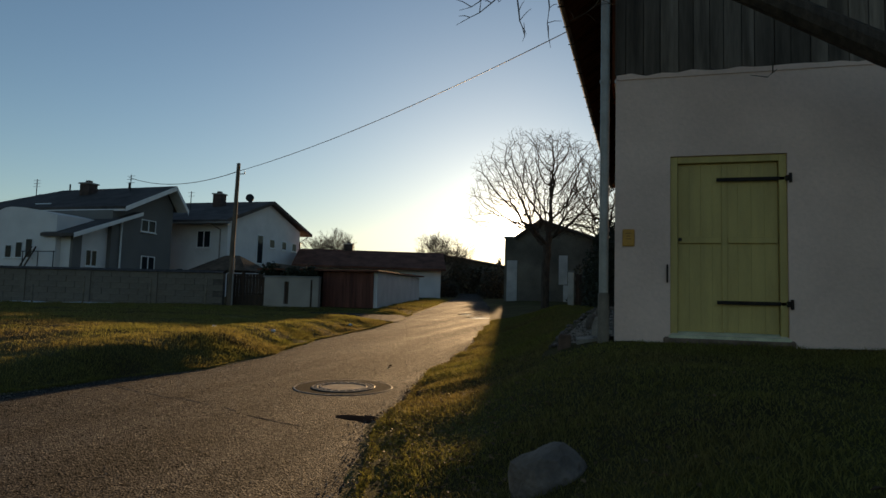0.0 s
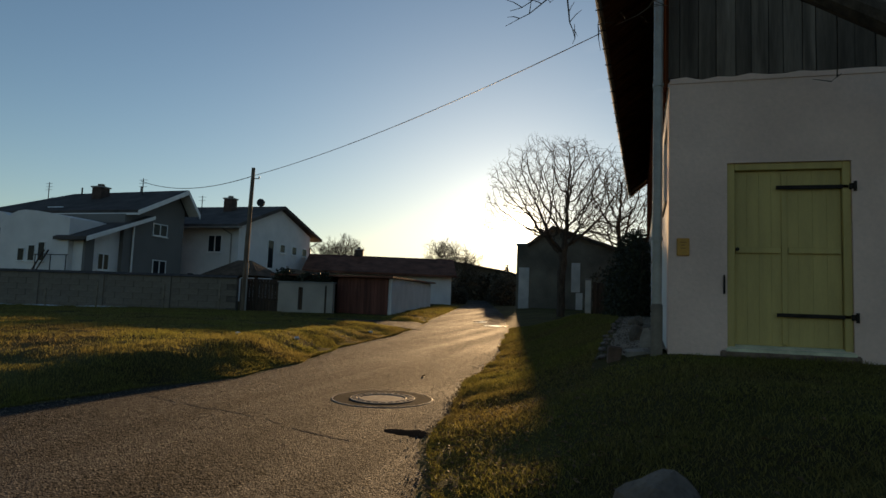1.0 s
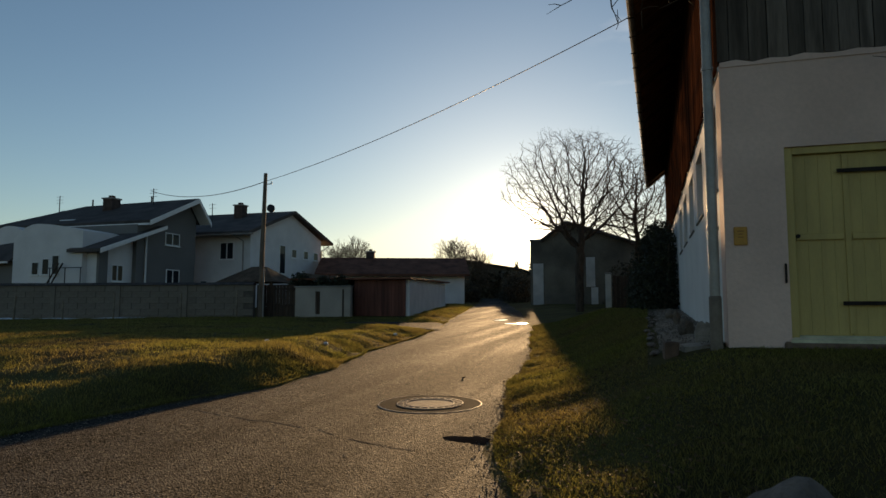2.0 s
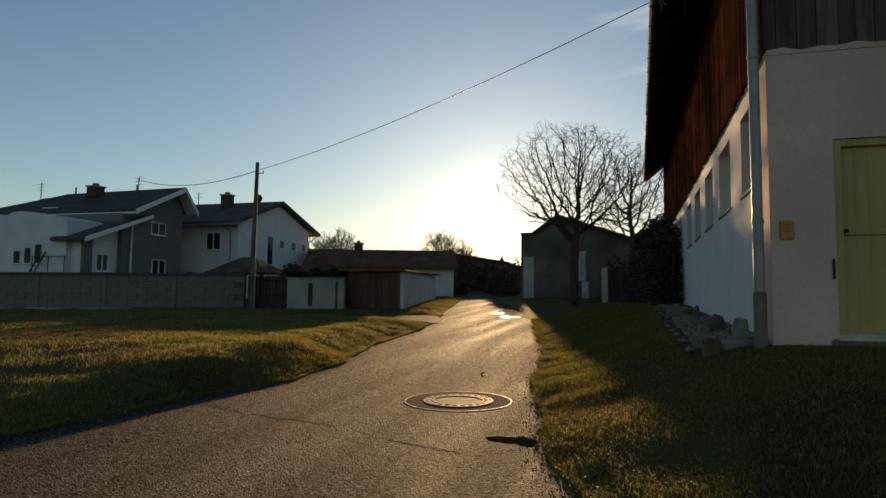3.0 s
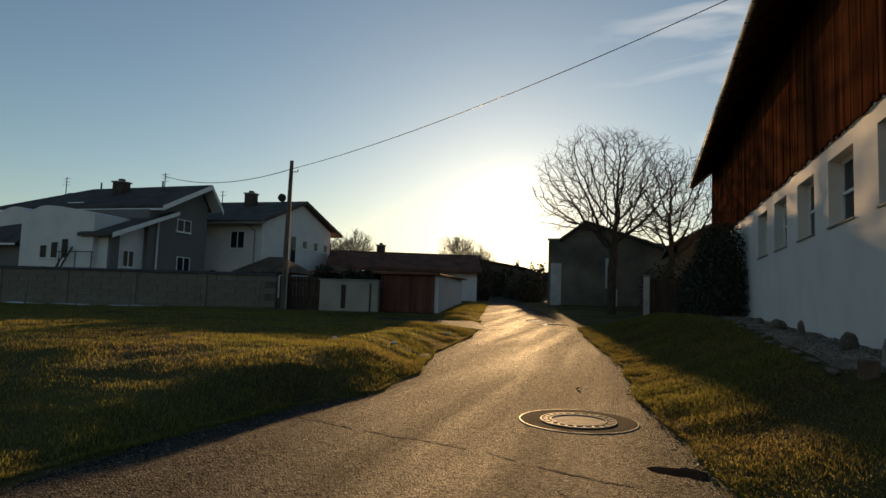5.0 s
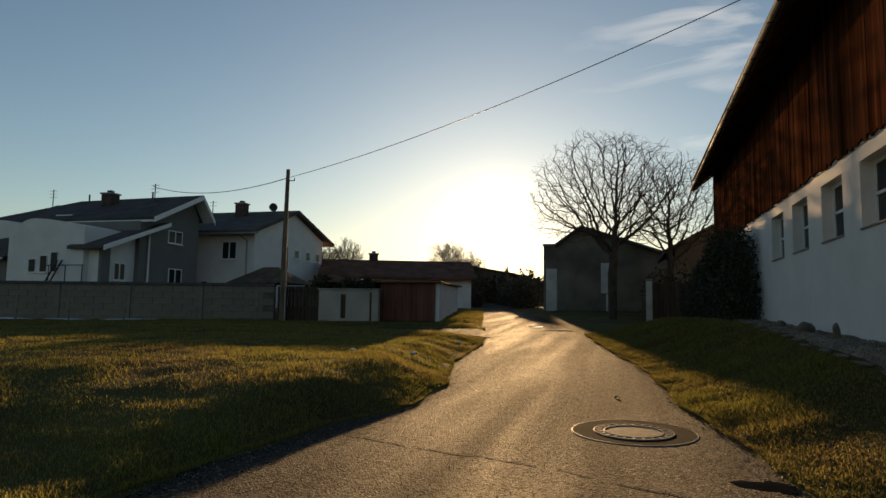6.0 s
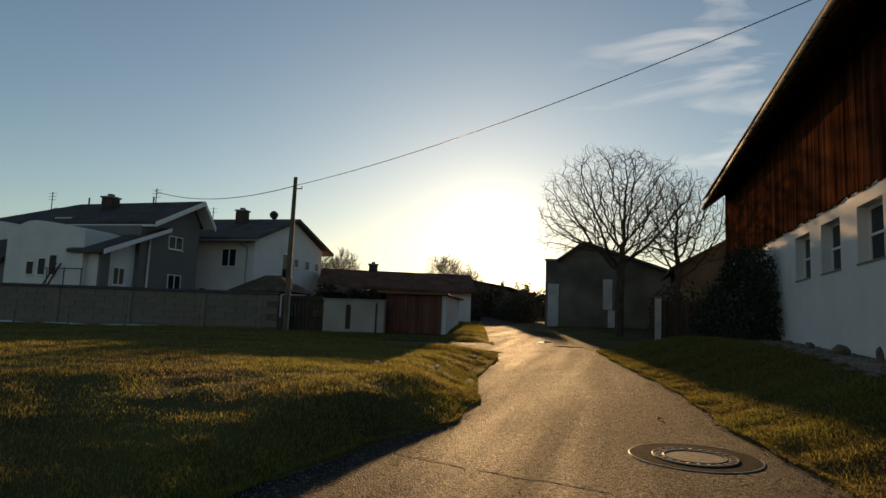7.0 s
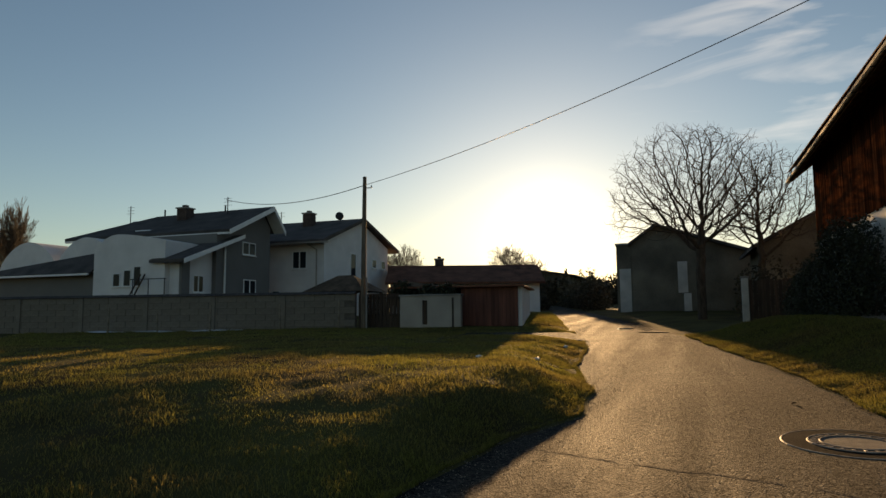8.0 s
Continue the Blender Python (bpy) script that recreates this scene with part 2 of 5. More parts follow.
# ---- mesh helpers ----
def mesh(name, verts, faces, material, smooth=False):
    me = bpy.data.meshes.new(name)
    me.from_pydata([tuple(v) for v in verts], [], faces)
    me.materials.append(material)
    me.update()
    if smooth:
        me.polygons.foreach_set("use_smooth", [True] * len(me.polygons))
    return me


def part(name, bm, material, parent=None, label=""):
    """Links a bmesh (or a mesh) as one object under a thing or a part."""
    if isinstance(bm, bpy.types.Mesh):
        me = bm
    else:
        bmesh.ops.recalc_face_normals(bm, faces=bm.faces)
        me = bpy.data.meshes.new(name)
        bm.to_mesh(me)
        bm.free()
        me.materials.append(material)
    ob = new(name, me)
    if parent is not None:
        ob.parent = parent
    return tagged(ob, label)


def thing(name, label, category, group="", kind="", at=(0, 0, 0), rz=0):
    ob = new(name)
    ob.empty_display_size = 0.2
    ob.matrix_basis = pose(*at, 0, 0, rz)
    return tagged(ob, label, category, group, kind)


def box(x0, x1, y0, y1, z0, z1, bevel=0.0, bm=None):
    bm = bm or bmesh.new()
    m = Matrix.Translation(((x0 + x1) / 2, (y0 + y1) / 2, (z0 + z1) / 2)) @ Matrix.Diagonal((abs(x1 - x0), abs(y1 - y0), abs(z1 - z0), 1))
    made = bmesh.ops.create_cube(bm, size=1, matrix=m)
    if bevel:
        edges = {e for v in made["verts"] for e in v.link_edges}
        bmesh.ops.bevel(bm, geom=list(edges), offset=bevel, segments=1, affect="EDGES")
    return bm


def prism(points, shift, bm=None):
    """A flat outline of 3D points pushed along shift."""
    bm = bm or bmesh.new()
    a = [bm.verts.new(p) for p in points]
    b = [bm.verts.new(Vector(p) + Vector(shift)) for p in points]
    bm.faces.new(a)
    bm.faces.new(b[::-1])
    for i in range(len(a)):
        j = (i + 1) % len(a)
        bm.faces.new((a[j], a[i], b[i], b[j]))
    return bm


def tube(points, radii, sides=8, bm=None):
    """A round bar along a line of points."""
    bm = bm or bmesh.new()
    if isinstance(radii, (int, float)):
        radii = [radii] * len(points)
    pts = [Vector(p) for p in points]
    rings = []
    for i, p in enumerate(pts):
        d = (pts[min(i + 1, len(pts) - 1)] - pts[max(i - 1, 0)]).normalized()
        u = d.cross(Vector((0, 0, 1)) if abs(d.z) < 0.9 else Vector((1, 0, 0))).normalized()
        w = d.cross(u)
        rings.append([bm.verts.new(p + radii[i] * (math.cos(k * math.tau / sides) * u + math.sin(k * math.tau / sides) * w)) for k in range(sides)])
    for a, b in zip(rings, rings[1:]):
        for k in range(sides):
            bm.faces.new((a[k], a[(k + 1) % sides], b[(k + 1) % sides], b[k]))
    bm.faces.new(rings[0][::-1])
    bm.faces.new(rings[-1])
    return bm


def wall_with_holes(u0, u1, z0, z1, holes, to3d, thick):
    """A wall in the (u, z) plane with real openings; to3d(u, z, d) places it, d its depth."""
    us = sorted({u0, u1, *[h[0] for h in holes], *[h[1] for h in holes]})
    zs = sorted({z0, z1, *[h[2] for h in holes], *[h[3] for h in holes]})
    bm = bmesh.new()
    vs = {}

    def vert(i, j, d):
        if (i, j, d) not in vs:
            vs[i, j, d] = bm.verts.new(to3d(us[i], zs[j], d * thick))
        return vs[i, j, d]

    def full(i, j):
        if not (0 <= i < len(us) - 1 and 0 <= j < len(zs) - 1):
            return False
        cu, cz = (us[i] + us[i + 1]) / 2, (zs[j] + zs[j + 1]) / 2
        return not any(h[0] < cu < h[1] and h[2] < cz < h[3] for h in holes)

    for i in range(len(us) - 1):
        for j in range(len(zs) - 1):
            if not full(i, j):
                continue
            bm.faces.new([vert(*q, 0) for q in ((i, j), (i + 1, j), (i + 1, j + 1), (i, j + 1))])
            bm.faces.new([vert(*q, 1) for q in ((i, j + 1), (i + 1, j + 1), (i + 1, j), (i, j))])
            for di, dj, a, b in ((-1, 0, (i, j), (i, j + 1)), (1, 0, (i + 1, j), (i + 1, j + 1)), (0, -1, (i, j), (i + 1, j)), (0, 1, (i, j + 1), (i + 1, j + 1))):
                if not full(i + di, j + dj):
                    bm.faces.new((vert(*a, 0), vert(*b, 0), vert(*b, 1), vert(*a, 1)))
    return bm


def lerp_table(rows, y):
    if y <= rows[0][0]:
        return rows[0][1]
    for (a, u), (b, v) in zip(rows, rows[1:]):
        if y <= b:
            return u + (v - u) * (y - a) / (b - a)
    return rows[-1][1]


def ease(a, b, v):
    k = min(1, max(0, (v - a) / (b - a)))
    return k * k * (3 - 2 * k)


# ---- the lie of the land ----
LEFT = [(-40, -9.0), (0, -7.9), (5, -7.6), (8, -7.2), (9.4, -6.65), (11.5, -6.75), (15.2, -7.5), (20, -7.9), (25, -8.8), (30, -10.0), (40, -12.0), (60, -16.2), (90, -24)]
RIGHT = [(-40, -0.6), (0, -1.2), (4.3, -1.64), (6.9, -2.45), (10.1, -2.95), (15.4, -3.5), (19.2, -4.2), (23.4, -4.75), (28, -5.7), (35, -7.2), (45, -9.5), (60, -13.2), (90, -20.5)]


def road_left(y):
    return lerp_table(LEFT, y) + 0.10 * noise.noise((0.0, y * 0.9, 3.1))


def road_right(y):
    return lerp_table(RIGHT, y) + 0.13 * noise.noise((5.0, y * 0.9, 1.7))


def slope_z(y):
    """The road climbs gently away from the eye."""
    return 0.0315 * max(-25, min(y, 95))


def land(x, y):
    z = slope_z(y)
    l, r = road_left(y), road_right(y)
    near = 1 - ease(45, 80, y)
    if x > r:
        d = x - r
        z += near * (0.74 - 0.56 * ease(21, 31, y)) * ease(0.0, 2.7, d) + 0.05 * ease(0, 0.3, d)
        z += 0.03 * noise.noise((x * 1.3, y * 1.3, 0))
    elif x < l:
        d = l - x
        flat = ease(21.4, 22.6, y) * (1 - ease(26.8, 28.0, y)) * (1 - ease(4, 7, d))
        z += near * (1 - 0.85 * flat) * ((0.36 - 0.17 * ease(11, 19, y) - 0.09 * ease(22, 28, y)) * ease(0.0, 1.3, d) - 0.12 * ease(10, 24, d)) + 0.04 * ease(0, 0.3, d)
        # the lawn falls to the side street as a low bank, deepened for shade
        z -= 0.66 * (1 - ease(1.6, 10.2, y + 0.5 * noise.noise((x * 0.3, 0, 4)))) * ease(0.1, 1.3, d)
        z += 0.05 * noise.noise((x * 0.5, y * 0.5, 7)) + 0.035 * noise.noise((x * 1.6, y * 1.6, 2))
    else:
        z -= 0.05 * ease(0.05, 0.5, min(x - l, r - x))
    return z


def road_z(x, y):
    return slope_z(y) + 0.012 * noise.noise((x * 0.4, y * 0.4, 4.0)) - 0.008 * ((x - (road_left(y) + road_right(y)) / 2) / 2.6) ** 2


def steps(*spans):
    v = []
    for a, b, s in spans:
        v += list(np.arange(a, b, s))
    return v + [spans[-1][1]]


gx = steps((-900, -100, 100), (-100, -40, 10), (-40, -16, 1.5), (-16, 4, 0.25), (4, 14, 1.0), (14, 100, 12), (100, 900, 100))
gy = steps((-400, -20, 40), (-20, -2, 1.5), (-2, 26, 0.25), (26, 60, 1.0), (60, 100, 8), (100, 1500, 100))
gv = [(x, y, land(x, y)) for y in gy for x in gx]
gw = len(gx)
gf = [(j * gw + i, j * gw + i + 1, (j + 1) * gw + i + 1, (j + 1) * gw + i) for j in range(len(gy) - 1) for i in range(gw - 1)]
ground = tagged(new("ground", mesh("ground", gv, gf, earth, True)), "grassy winter ground rising gently beside the lane", "ground", kind="structure")

ry = steps((-39, -2, 1.0), (-2, 30, 0.25), (30, 89, 1.0))
rv, rf = [], []
for y in ry:
    l, r = road_left(y) - 0.05, road_right(y) + 0.05
    for k in range(15):
        x = l + (r - l) * k / 14
        edge = 0.02 if k in (0, 14) else 0.0
        rv.append((x, y, road_z(x, y) + 0.004 - edge))
rf = [(j * 15 + i, j * 15 + i + 1, (j + 1) * 15 + i + 1, (j + 1) * 15 + i) for j in range(len(ry) - 1) for i in range(14)]
road = tagged(new("road", mesh("road", rv, rf, asphalt, True)), "worn grey asphalt lane with rough crumbling edges", "road", kind="structure")

# ---- manhole in the lane ----
def manhole(x, y):
    z = road_z(x, y) + 0.004
    t = thing("manhole", "round cast iron manhole cover in a concrete collar", "manhole", at=(x, y, z - 0.002))
    t.matrix_basis = pose(x, y, z - 0.002, math.degrees(math.atan(0.0315)), 0, 0)

    def ring(r0, r1, h, n=40):
        bm = bmesh.new()
        rows = [(r0, -0.03), (r0, h), (r1 - 0.006, h), (r1, h - 0.006), (r1, -0.03)]
        loops = [[bm.verts.new((r * math.cos(k * math.tau / n), r * math.sin(k * math.tau / n), zz)) for k in range(n)] for r, zz in rows]
        for a, b in zip(loops, loops[1:]):
            for k in range(n):
                bm.faces.new((a[k], a[(k + 1) % n], b[(k + 1) % n], b[k]))
        return bm
    part("patch", ring(0.43, 0.655, 0.007), mat("dark_tar_patch", (0.02, 0.018, 0.017), 0.98, 0.25, 3, 50, 0.8, depth=0.01, spec=0.02), t, "darker asphalt patch round the frame")
    part("joint", ring(0.655, 0.672, 0.009), mat("pale_joint", (0.3, 0.27, 0.23), 0.6, 0.3, 6, 60, 0.6), t, "pale joint round the patch")
    part("frame", ring(0.3225, 0.4155, 0.012), mat("worn_cast_iron", (0.09, 0.075, 0.06), 0.9, 0.3, 7, 60, 0.6, spec=0.08), t, "dark cast iron frame")
    rim = mat("worn_rim", (0.3, 0.26, 0.22), 0.65, 0.25, 9, 60, 0.4, metal=0.3)
    part("outer_rim", ring(0.416, 0.432, 0.016), rim, t, "bright worn outer rim")
    part("inner_rim", ring(0.306, 0.322, 0.017), rim, t, "bright worn inner rim")
    part("cover", ring(0.001, 0.305, 0.010), mat("concrete_in_iron", (0.13, 0.115, 0.1), 0.85, 0.3, 6, 60, 0.7), t, "concrete filled cover")
    studs = mat("polished_studs", (0.32, 0.27, 0.22), 0.6, 0.2, 7, 60, 0.3, metal=0.4)
    shape = box(-0.026, 0.026, -0.014, 0.014, -0.004, 0.003, 0.002)
    first = part("stud", shape, studs, t)
    for k in range(24):
        a = k * math.tau / 24
        ob = first if k == 0 else new("stud", first.data)
        ob.parent = t
        ob.matrix_basis = Matrix.Rotation(a, 4, "Z") @ Matrix.Translation((0.372, 0, 0.013))
    return t


manhole(-3.74, 8.52)

# ---- the barn ----
barn = thing("barn", "old barn with white plastered base, brown boarding and deep eaves", "barn")
BX, BY, BX1, BY1 = -0.155, 8.52, 11.8, 29.8
PLY = 4.36
EAVE_Z = 6.86
WINDOWS = [(9.05, 10.33), (11.34, 12.66), (13.55, 14.82), (15.80, 17.08), (17.95, 19.24)]
DOOR = (0.50, 1.80, 1.17, 3.33)
part("side_wall", wall_with_holes(BY + 0.455, BY1, 0.2, PLY, [(a, b, 2.98, 4.05) for a, b in WINDOWS], lambda u, z, d: (BX + d, u, z), 0.42), plaster, barn, "white plastered side wall")
part("front_wall", wall_with_holes(BX, BX1, 0.2, PLY, [DOOR], lambda u, z, d: (u, BY + d, z), 0.45), plaster_pink, barn, "pinkish white plastered front wall")
part("back_wall", box(BX + 0.43, BX1, BY1 - 0.4, BY1, 0.2, 6.6), plaster, barn)
part("far_wall", box(BX1, BX1 + 0.4, BY, BY1, 0.2, 6.6), plaster, barn)
part("inner_floor", box(BX + 0.43, BX1, BY + 0.46, BY1 - 0.4, 0.6, 1.1), concrete, barn)
# a ragged lip of plaster under the boards
bm = bmesh.new()
lip = [(BX + 0.01 + 0.18 * i, PLY + 0.03 + 0.035 * noise.noise((i * 0.7, 0, 0)) + 0.02 * noise.noise((i * 2.3, 4, 0))) for i in range(50)]
prism([(x, BY - 0.012, z) for x, z in lip] + [(lip[-1][0], BY - 0.012, PLY - 0.03), (lip[0][0], BY - 0.012, PLY - 0.03)], (0, 0.05, 0), bm)
part("plaster_lip", bm, plaster_pink, barn)


def barn_window(y0, y1):
    w = part("window", box(BX + 0.20, BX + 0.26, y0, y0 + 0.06, 2.98, 4.05), white_wood, barn, "small white two-light barn window, deep set")
    bm = box(BX + 0.20, BX + 0.26, y1 - 0.06, y1, 2.98, 4.05)
    box(BX + 0.20, BX + 0.26, y0 + 0.06, y1 - 0.06, 2.98, 3.04, bm=bm)
    box(BX + 0.20, BX + 0.26, y0 + 0.06, y1 - 0.06, 3.99, 4.05, bm=bm)
    box(BX + 0.19, BX + 0.25, y0 + 0.06, y1 - 0.06, 3.48, 3.53, bm=bm)
    part("frame", bm, white_wood, w)
    part("pane", box(BX + 0.225, BX + 0.235, y0 + 0.06, y1 - 0.06, 3.04, 3.99), pane, w, "dark window glass")
    part("sill", box(BX - 0.03, BX + 0.20, y0 - 0.02, y1 + 0.02, 2.945, 2.978, 0.006), concrete, w, "thin grey sill")


for a, b in WINDOWS:
    barn_window(a, b)


def barn_door():
    x0, x1, z0, z1 = DOOR
    d = part("door", box(x0, x0 + 0.085, BY + 0.03, BY + 0.16, z0, z1, 0.006), door_paint, barn, "closed pale yellow double plank door in a yellow frame")
    part("jamb", box(x1 - 0.085, x1, BY + 0.03, BY + 0.16, z0, z1, 0.006), door_paint, d)
    part("lintel", box(x0 + 0.085, x1 - 0.085, BY + 0.03, BY + 0.16, z1 - 0.085, z1, 0.006), door_paint, d)
    bm = bmesh.new()
    prism([(x0 - 0.02, BY - 0.05, z0 - 0.02), (x1 + 0.01, BY - 0.05, z0 - 0.02), (x1 - 0.09, BY + 0.16, z0 + 0.05), (x0 + 0.09, BY + 0.16, z0 + 0.05)], (0, 0, -0.05), bm)
    part("threshold", bm, mat("worn_yellow_sill", (0.6, 0.57, 0.38), 0.7, 0.2, 4, 30, 0.4), d, "sloping worn threshold board")
    mid = (x0 + x1) / 2 - 0.03
    n = 4
    for a, b in ((x0 + 0.09, mid - 0.004), (mid + 0.004, x1 - 0.09)):
        w = (b - a) / n
        for i in range(n):
            part("plank", box(a + i * w + 0.0006, a + (i + 1) * w - 0.0006, BY + 0.085, BY + 0.12, z0 + 0.03, z1 - 0.09, 0.0015), door_paint, d)
    part("cover_strip", box(mid - 0.03, mid + 0.03, BY + 0.068, BY + 0.084, z0 + 0.05, z1 - 0.10, 0.004), door_paint, d)
    part("batten", box(x0 + 0.10, mid - 0.04, BY + 0.055, BY + 0.084, 2.265, 2.335, 0.005), door_paint, d)
    part("batten", box(mid + 0.04, x1 - 0.10, BY + 0.055, BY + 0.084, 2.265, 2.335, 0.005), door_paint, d)
    for z in (3.035, 1.555):
        bm = box(1.03, x1 - 0.02, BY + 0.03, BY + 0.05, z - 0.022, z + 0.022, 0.004)
        box(x1 - 0.02, x1 + 0.05, BY - 0.012, BY + 0.03, z - 0.035, z + 0.03, 0.006, bm)
        tube([(x1 + 0.03, BY - 0.02, z - 0.06), (x1 + 0.03, BY - 0.02, z + 0.05)], 0.018, 8, bm)
        for q in (1.07, 1.22, 1.5, 1.66):
            box(q - 0.012, q + 0.012, BY + 0.022, BY + 0.03, z - 0.002, z + 0.012, bm=bm)
        part("strap_hinge", bm, iron, d, "long dark iron strap hinge")
    part("knob", tube([(x0 + 0.115, BY + 0.03, 2.31), (x0 + 0.115, BY + 0.055, 2.31)], 0.022, 10), iron, d)


barn_door()
part("door_step", box(0.42, 1.86, BY - 0.06, BY + 0.44, 1.0, 1.13, 0.02), mat("brick_step", (0.2, 0.13, 0.09), 0.9, 0.3, 6, 30, 0.6), barn, "low crumbling brick step")
# hinge pin by the jamb
part("wall_pin", box(0.455, 0.475, BY - 0.03, BY + 0.01, 1.78, 2.0, 0.004), iron, barn)


def roof_z(x):
    return EAVE_Z + (x + 1.2) * 0.80


def eave_x(y):
    return -0.88 - 0.0139 * (31.0 - y)


bm = bmesh.new()
RIDGE = 5.8
ends = (7.7, 31.0)
prof = []
for y in ends:
    ex = eave_x(y)
    prof.append([bm.verts.new(p) for p in ((ex, y, EAVE_Z), (ex, y, EAVE_Z + 0.16), (RIDGE, y, roof_z(RIDGE) + 0.25), (12.8, y, EAVE_Z + 0.16), (12.8, y, EAVE_Z), (RIDGE, y, roof_z(RIDGE)))])
a, b = prof
for k in range(6):
    bm.faces.new((a[k], a[(k + 1) % 6], b[(k + 1) % 6], b[k]))
for q in (a, b):
    bm.faces.new((q[0], q[1], q[2], q[5]))
    bm.faces.new((q[5], q[2], q[3], q[4]))
roof = part("roof", bm, soffit, barn, "wide boarded roof with deep eaves")
bm = bmesh.new()
for y0 in np.arange(7.75, 31.0, 0.33):
    for k in range(2):
        x0 = eave_x(y0) - 0.05 + k * 0.36
        z0 = roof_z(x0) + 0.19 + (0.05 if k == 0 else 0.03)
        y1 = min(y0 + 0.325, 31.0)
        prism([(x0, y0, z0), (x0 + 0.4, y0, z0 + 0.3), (x0 + 0.4, y1, z0 + 0.3), (x0, y1, z0)], (0, 0, 0.03), bm)
part("eave_tiles", bm, tile_red, roof, "clay tiles along the eave")
part("gutter", tube([(eave_x(7.7) - 0.06, 7.7, EAVE_Z + 0.10), (eave_x(31) - 0.06, 31.0, EAVE_Z + 0.10)], 0.065, 10), mat("dull_gutter", (0.32, 0.28, 0.23), 0.75, 0.25, 3, 30, 0.2, spec=0.15), roof, "dull weathered gutter")
for y in np.arange(8.2, 31, 0.9):
    part("gutter_bracket", box(eave_x(y) - 0.135, eave_x(y) + 0.02, y - 0.012, y + 0.012, EAVE_Z + 0.025, EAVE_Z + 0.04), black, roof)
for y in np.arange(8.3, 31, 1.05):
    bm = bmesh.new()
    ex = eave_x(y) + 0.03
    prism([(ex, y - 0.06, EAVE_Z - 0.02), (BX + 0.1, y - 0.06, roof_z(BX) - 0.22), (BX + 0.1, y - 0.06, roof_z(BX) - 0.06), (ex, y - 0.06, EAVE_Z + 0.1)], (0, 0.12, 0), bm)
    part("rafter_end", bm, soffit, roof)

# boards on the long side, one by one
y = BY + 0.05
k = 0
side_rng = random.Random(4)
while y < BY1:
    w = side_rng.uniform(0.10, 0.17)
    d = side_rng.uniform(0.0, 0.012)
    z0 = PLY - 0.03 + side_rng.uniform(-0.04, 0.03)
    part("board", box(BX - 0.045 - d, BX - 0.005 - d, y, min(y + w - 0.004, BY1), z0, roof_z(BX) - 0.1), board_red, barn)
    y += w
bm = bmesh.new()
lip = [(BY + 0.02 + 0.2 * i, PLY - 0.01 + 0.04 * noise.noise((i * 0.5, 3, 0)) + 0.02 * noise.noise((i * 2.1, 7, 0))) for i in range(106)]
prism([(BX - 0.014, y, z) for y, z in lip] + [(BX - 0.014, lip[-1][0], PLY - 0.06), (BX - 0.014, lip[0][0], PLY - 0.06)], (0.05, 0, 0), bm)
part("plaster_lip", bm, plaster, barn)
part("boarding_back", box(BX + 0.03, BX + 0.08, BY + 0.06, BY1, PLY + 0.02, 7.3), dark_wood, barn)
# grey boards on the gable
x = BX - 0.01
while x < 7.0:
    w = side_rng.uniform(0.13, 0.23)
    d = side_rng.uniform(0.0, 0.025)
    z0 = PLY + 0.03 + side_rng.uniform(-0.03, 0.02)
    x1 = x + w - 0.009
    f = lambda q: min(roof_z(q), roof_z(RIDGE) - (q - RIDGE) * 0.8) - 0.05
    bm = prism([(x, BY + 0.02 - d, z0), (x1, BY + 0.02 - d, z0 + side_rng.uniform(-0.015, 0.015)), (x1, BY + 0.02 - d, f(x1)), (x, BY + 0.02 - d, f(x))], (0, 0.035, 0))
    part("board", bm, board_grey, barn)
    x += w
bm = bmesh.new()
prism([(BX + 0.09, BY + 0.07, PLY + 0.02), (BX1, BY + 0.07, PLY + 0.02), (BX1, BY + 0.07, 7.2), (RIDGE, BY + 0.07, roof_z(RIDGE) - 0.1), (BX + 0.09, BY + 0.07, roof_z(BX) - 0.1)], (0, 0.05, 0), bm)
part("gable_back", bm, dark_wood, barn)
bm = bmesh.new()
prism([(BX + 0.43, BY1 - 0.3, 6.6), (BX1, BY1 - 0.3, 6.6), (RIDGE, BY1 - 0.3, roof_z(RIDGE) - 0.1), (BX + 0.43, BY1 - 0.3, roof_z(BX + .43) - 0.1)], (0, 0.2, 0), bm)
part("back_gable", bm, dark_wood, barn)

# downpipe at the corner
dp = thing("downpipe", "grey zinc downpipe at the barn corner, with collars", "downpipe", at=(BX - 0.13, BY - 0.02, 0))
part("pipe", tube([(0, 0, 0.98), (0, 0, 5.9), (-0.25, -0.1, 6.35), (-0.95, -0.15, 6.85)], 0.058, 14), zinc, dp)
part("stand_pipe", tube([(0, 0, 0.9), (0, 0, 1.62), (0, 0, 1.64)], [0.07, 0.07, 0.06], 14), mat("aged_pipe", (0.22, 0.18, 0.14), 0.7, 0.2, 4, 30, 0.2, metal=0.2, spec=0.2), dp, "thicker stand pipe at the foot")
for z in (2.4, 4.3, 5.6):
    part("collar", tube([(0, 0, z), (0, 0, z + 0.04)], 0.068, 14), zinc, dp)

plate = thing("marker_plate", "small orange-yellow marker plate screwed to plaster", "sign", at=(0.01, BY - 0.008, 2.325))
part("plate", box(-0.072, 0.072, -0.014, -0.001, -0.105, 0.105, 0.008), yellow, plate)
for dz, w in ((0.055, 0.07), (0.02, 0.045), (-0.015, 0.06)):
    part("bar", box(-w / 2, w / 2, -0.0165, -0.0142, dz - 0.006, dz + 0.006), mat("brown_print", (0.3, 0.13, 0.02), 0.6, 0.1, 8, 50, 0), plate)

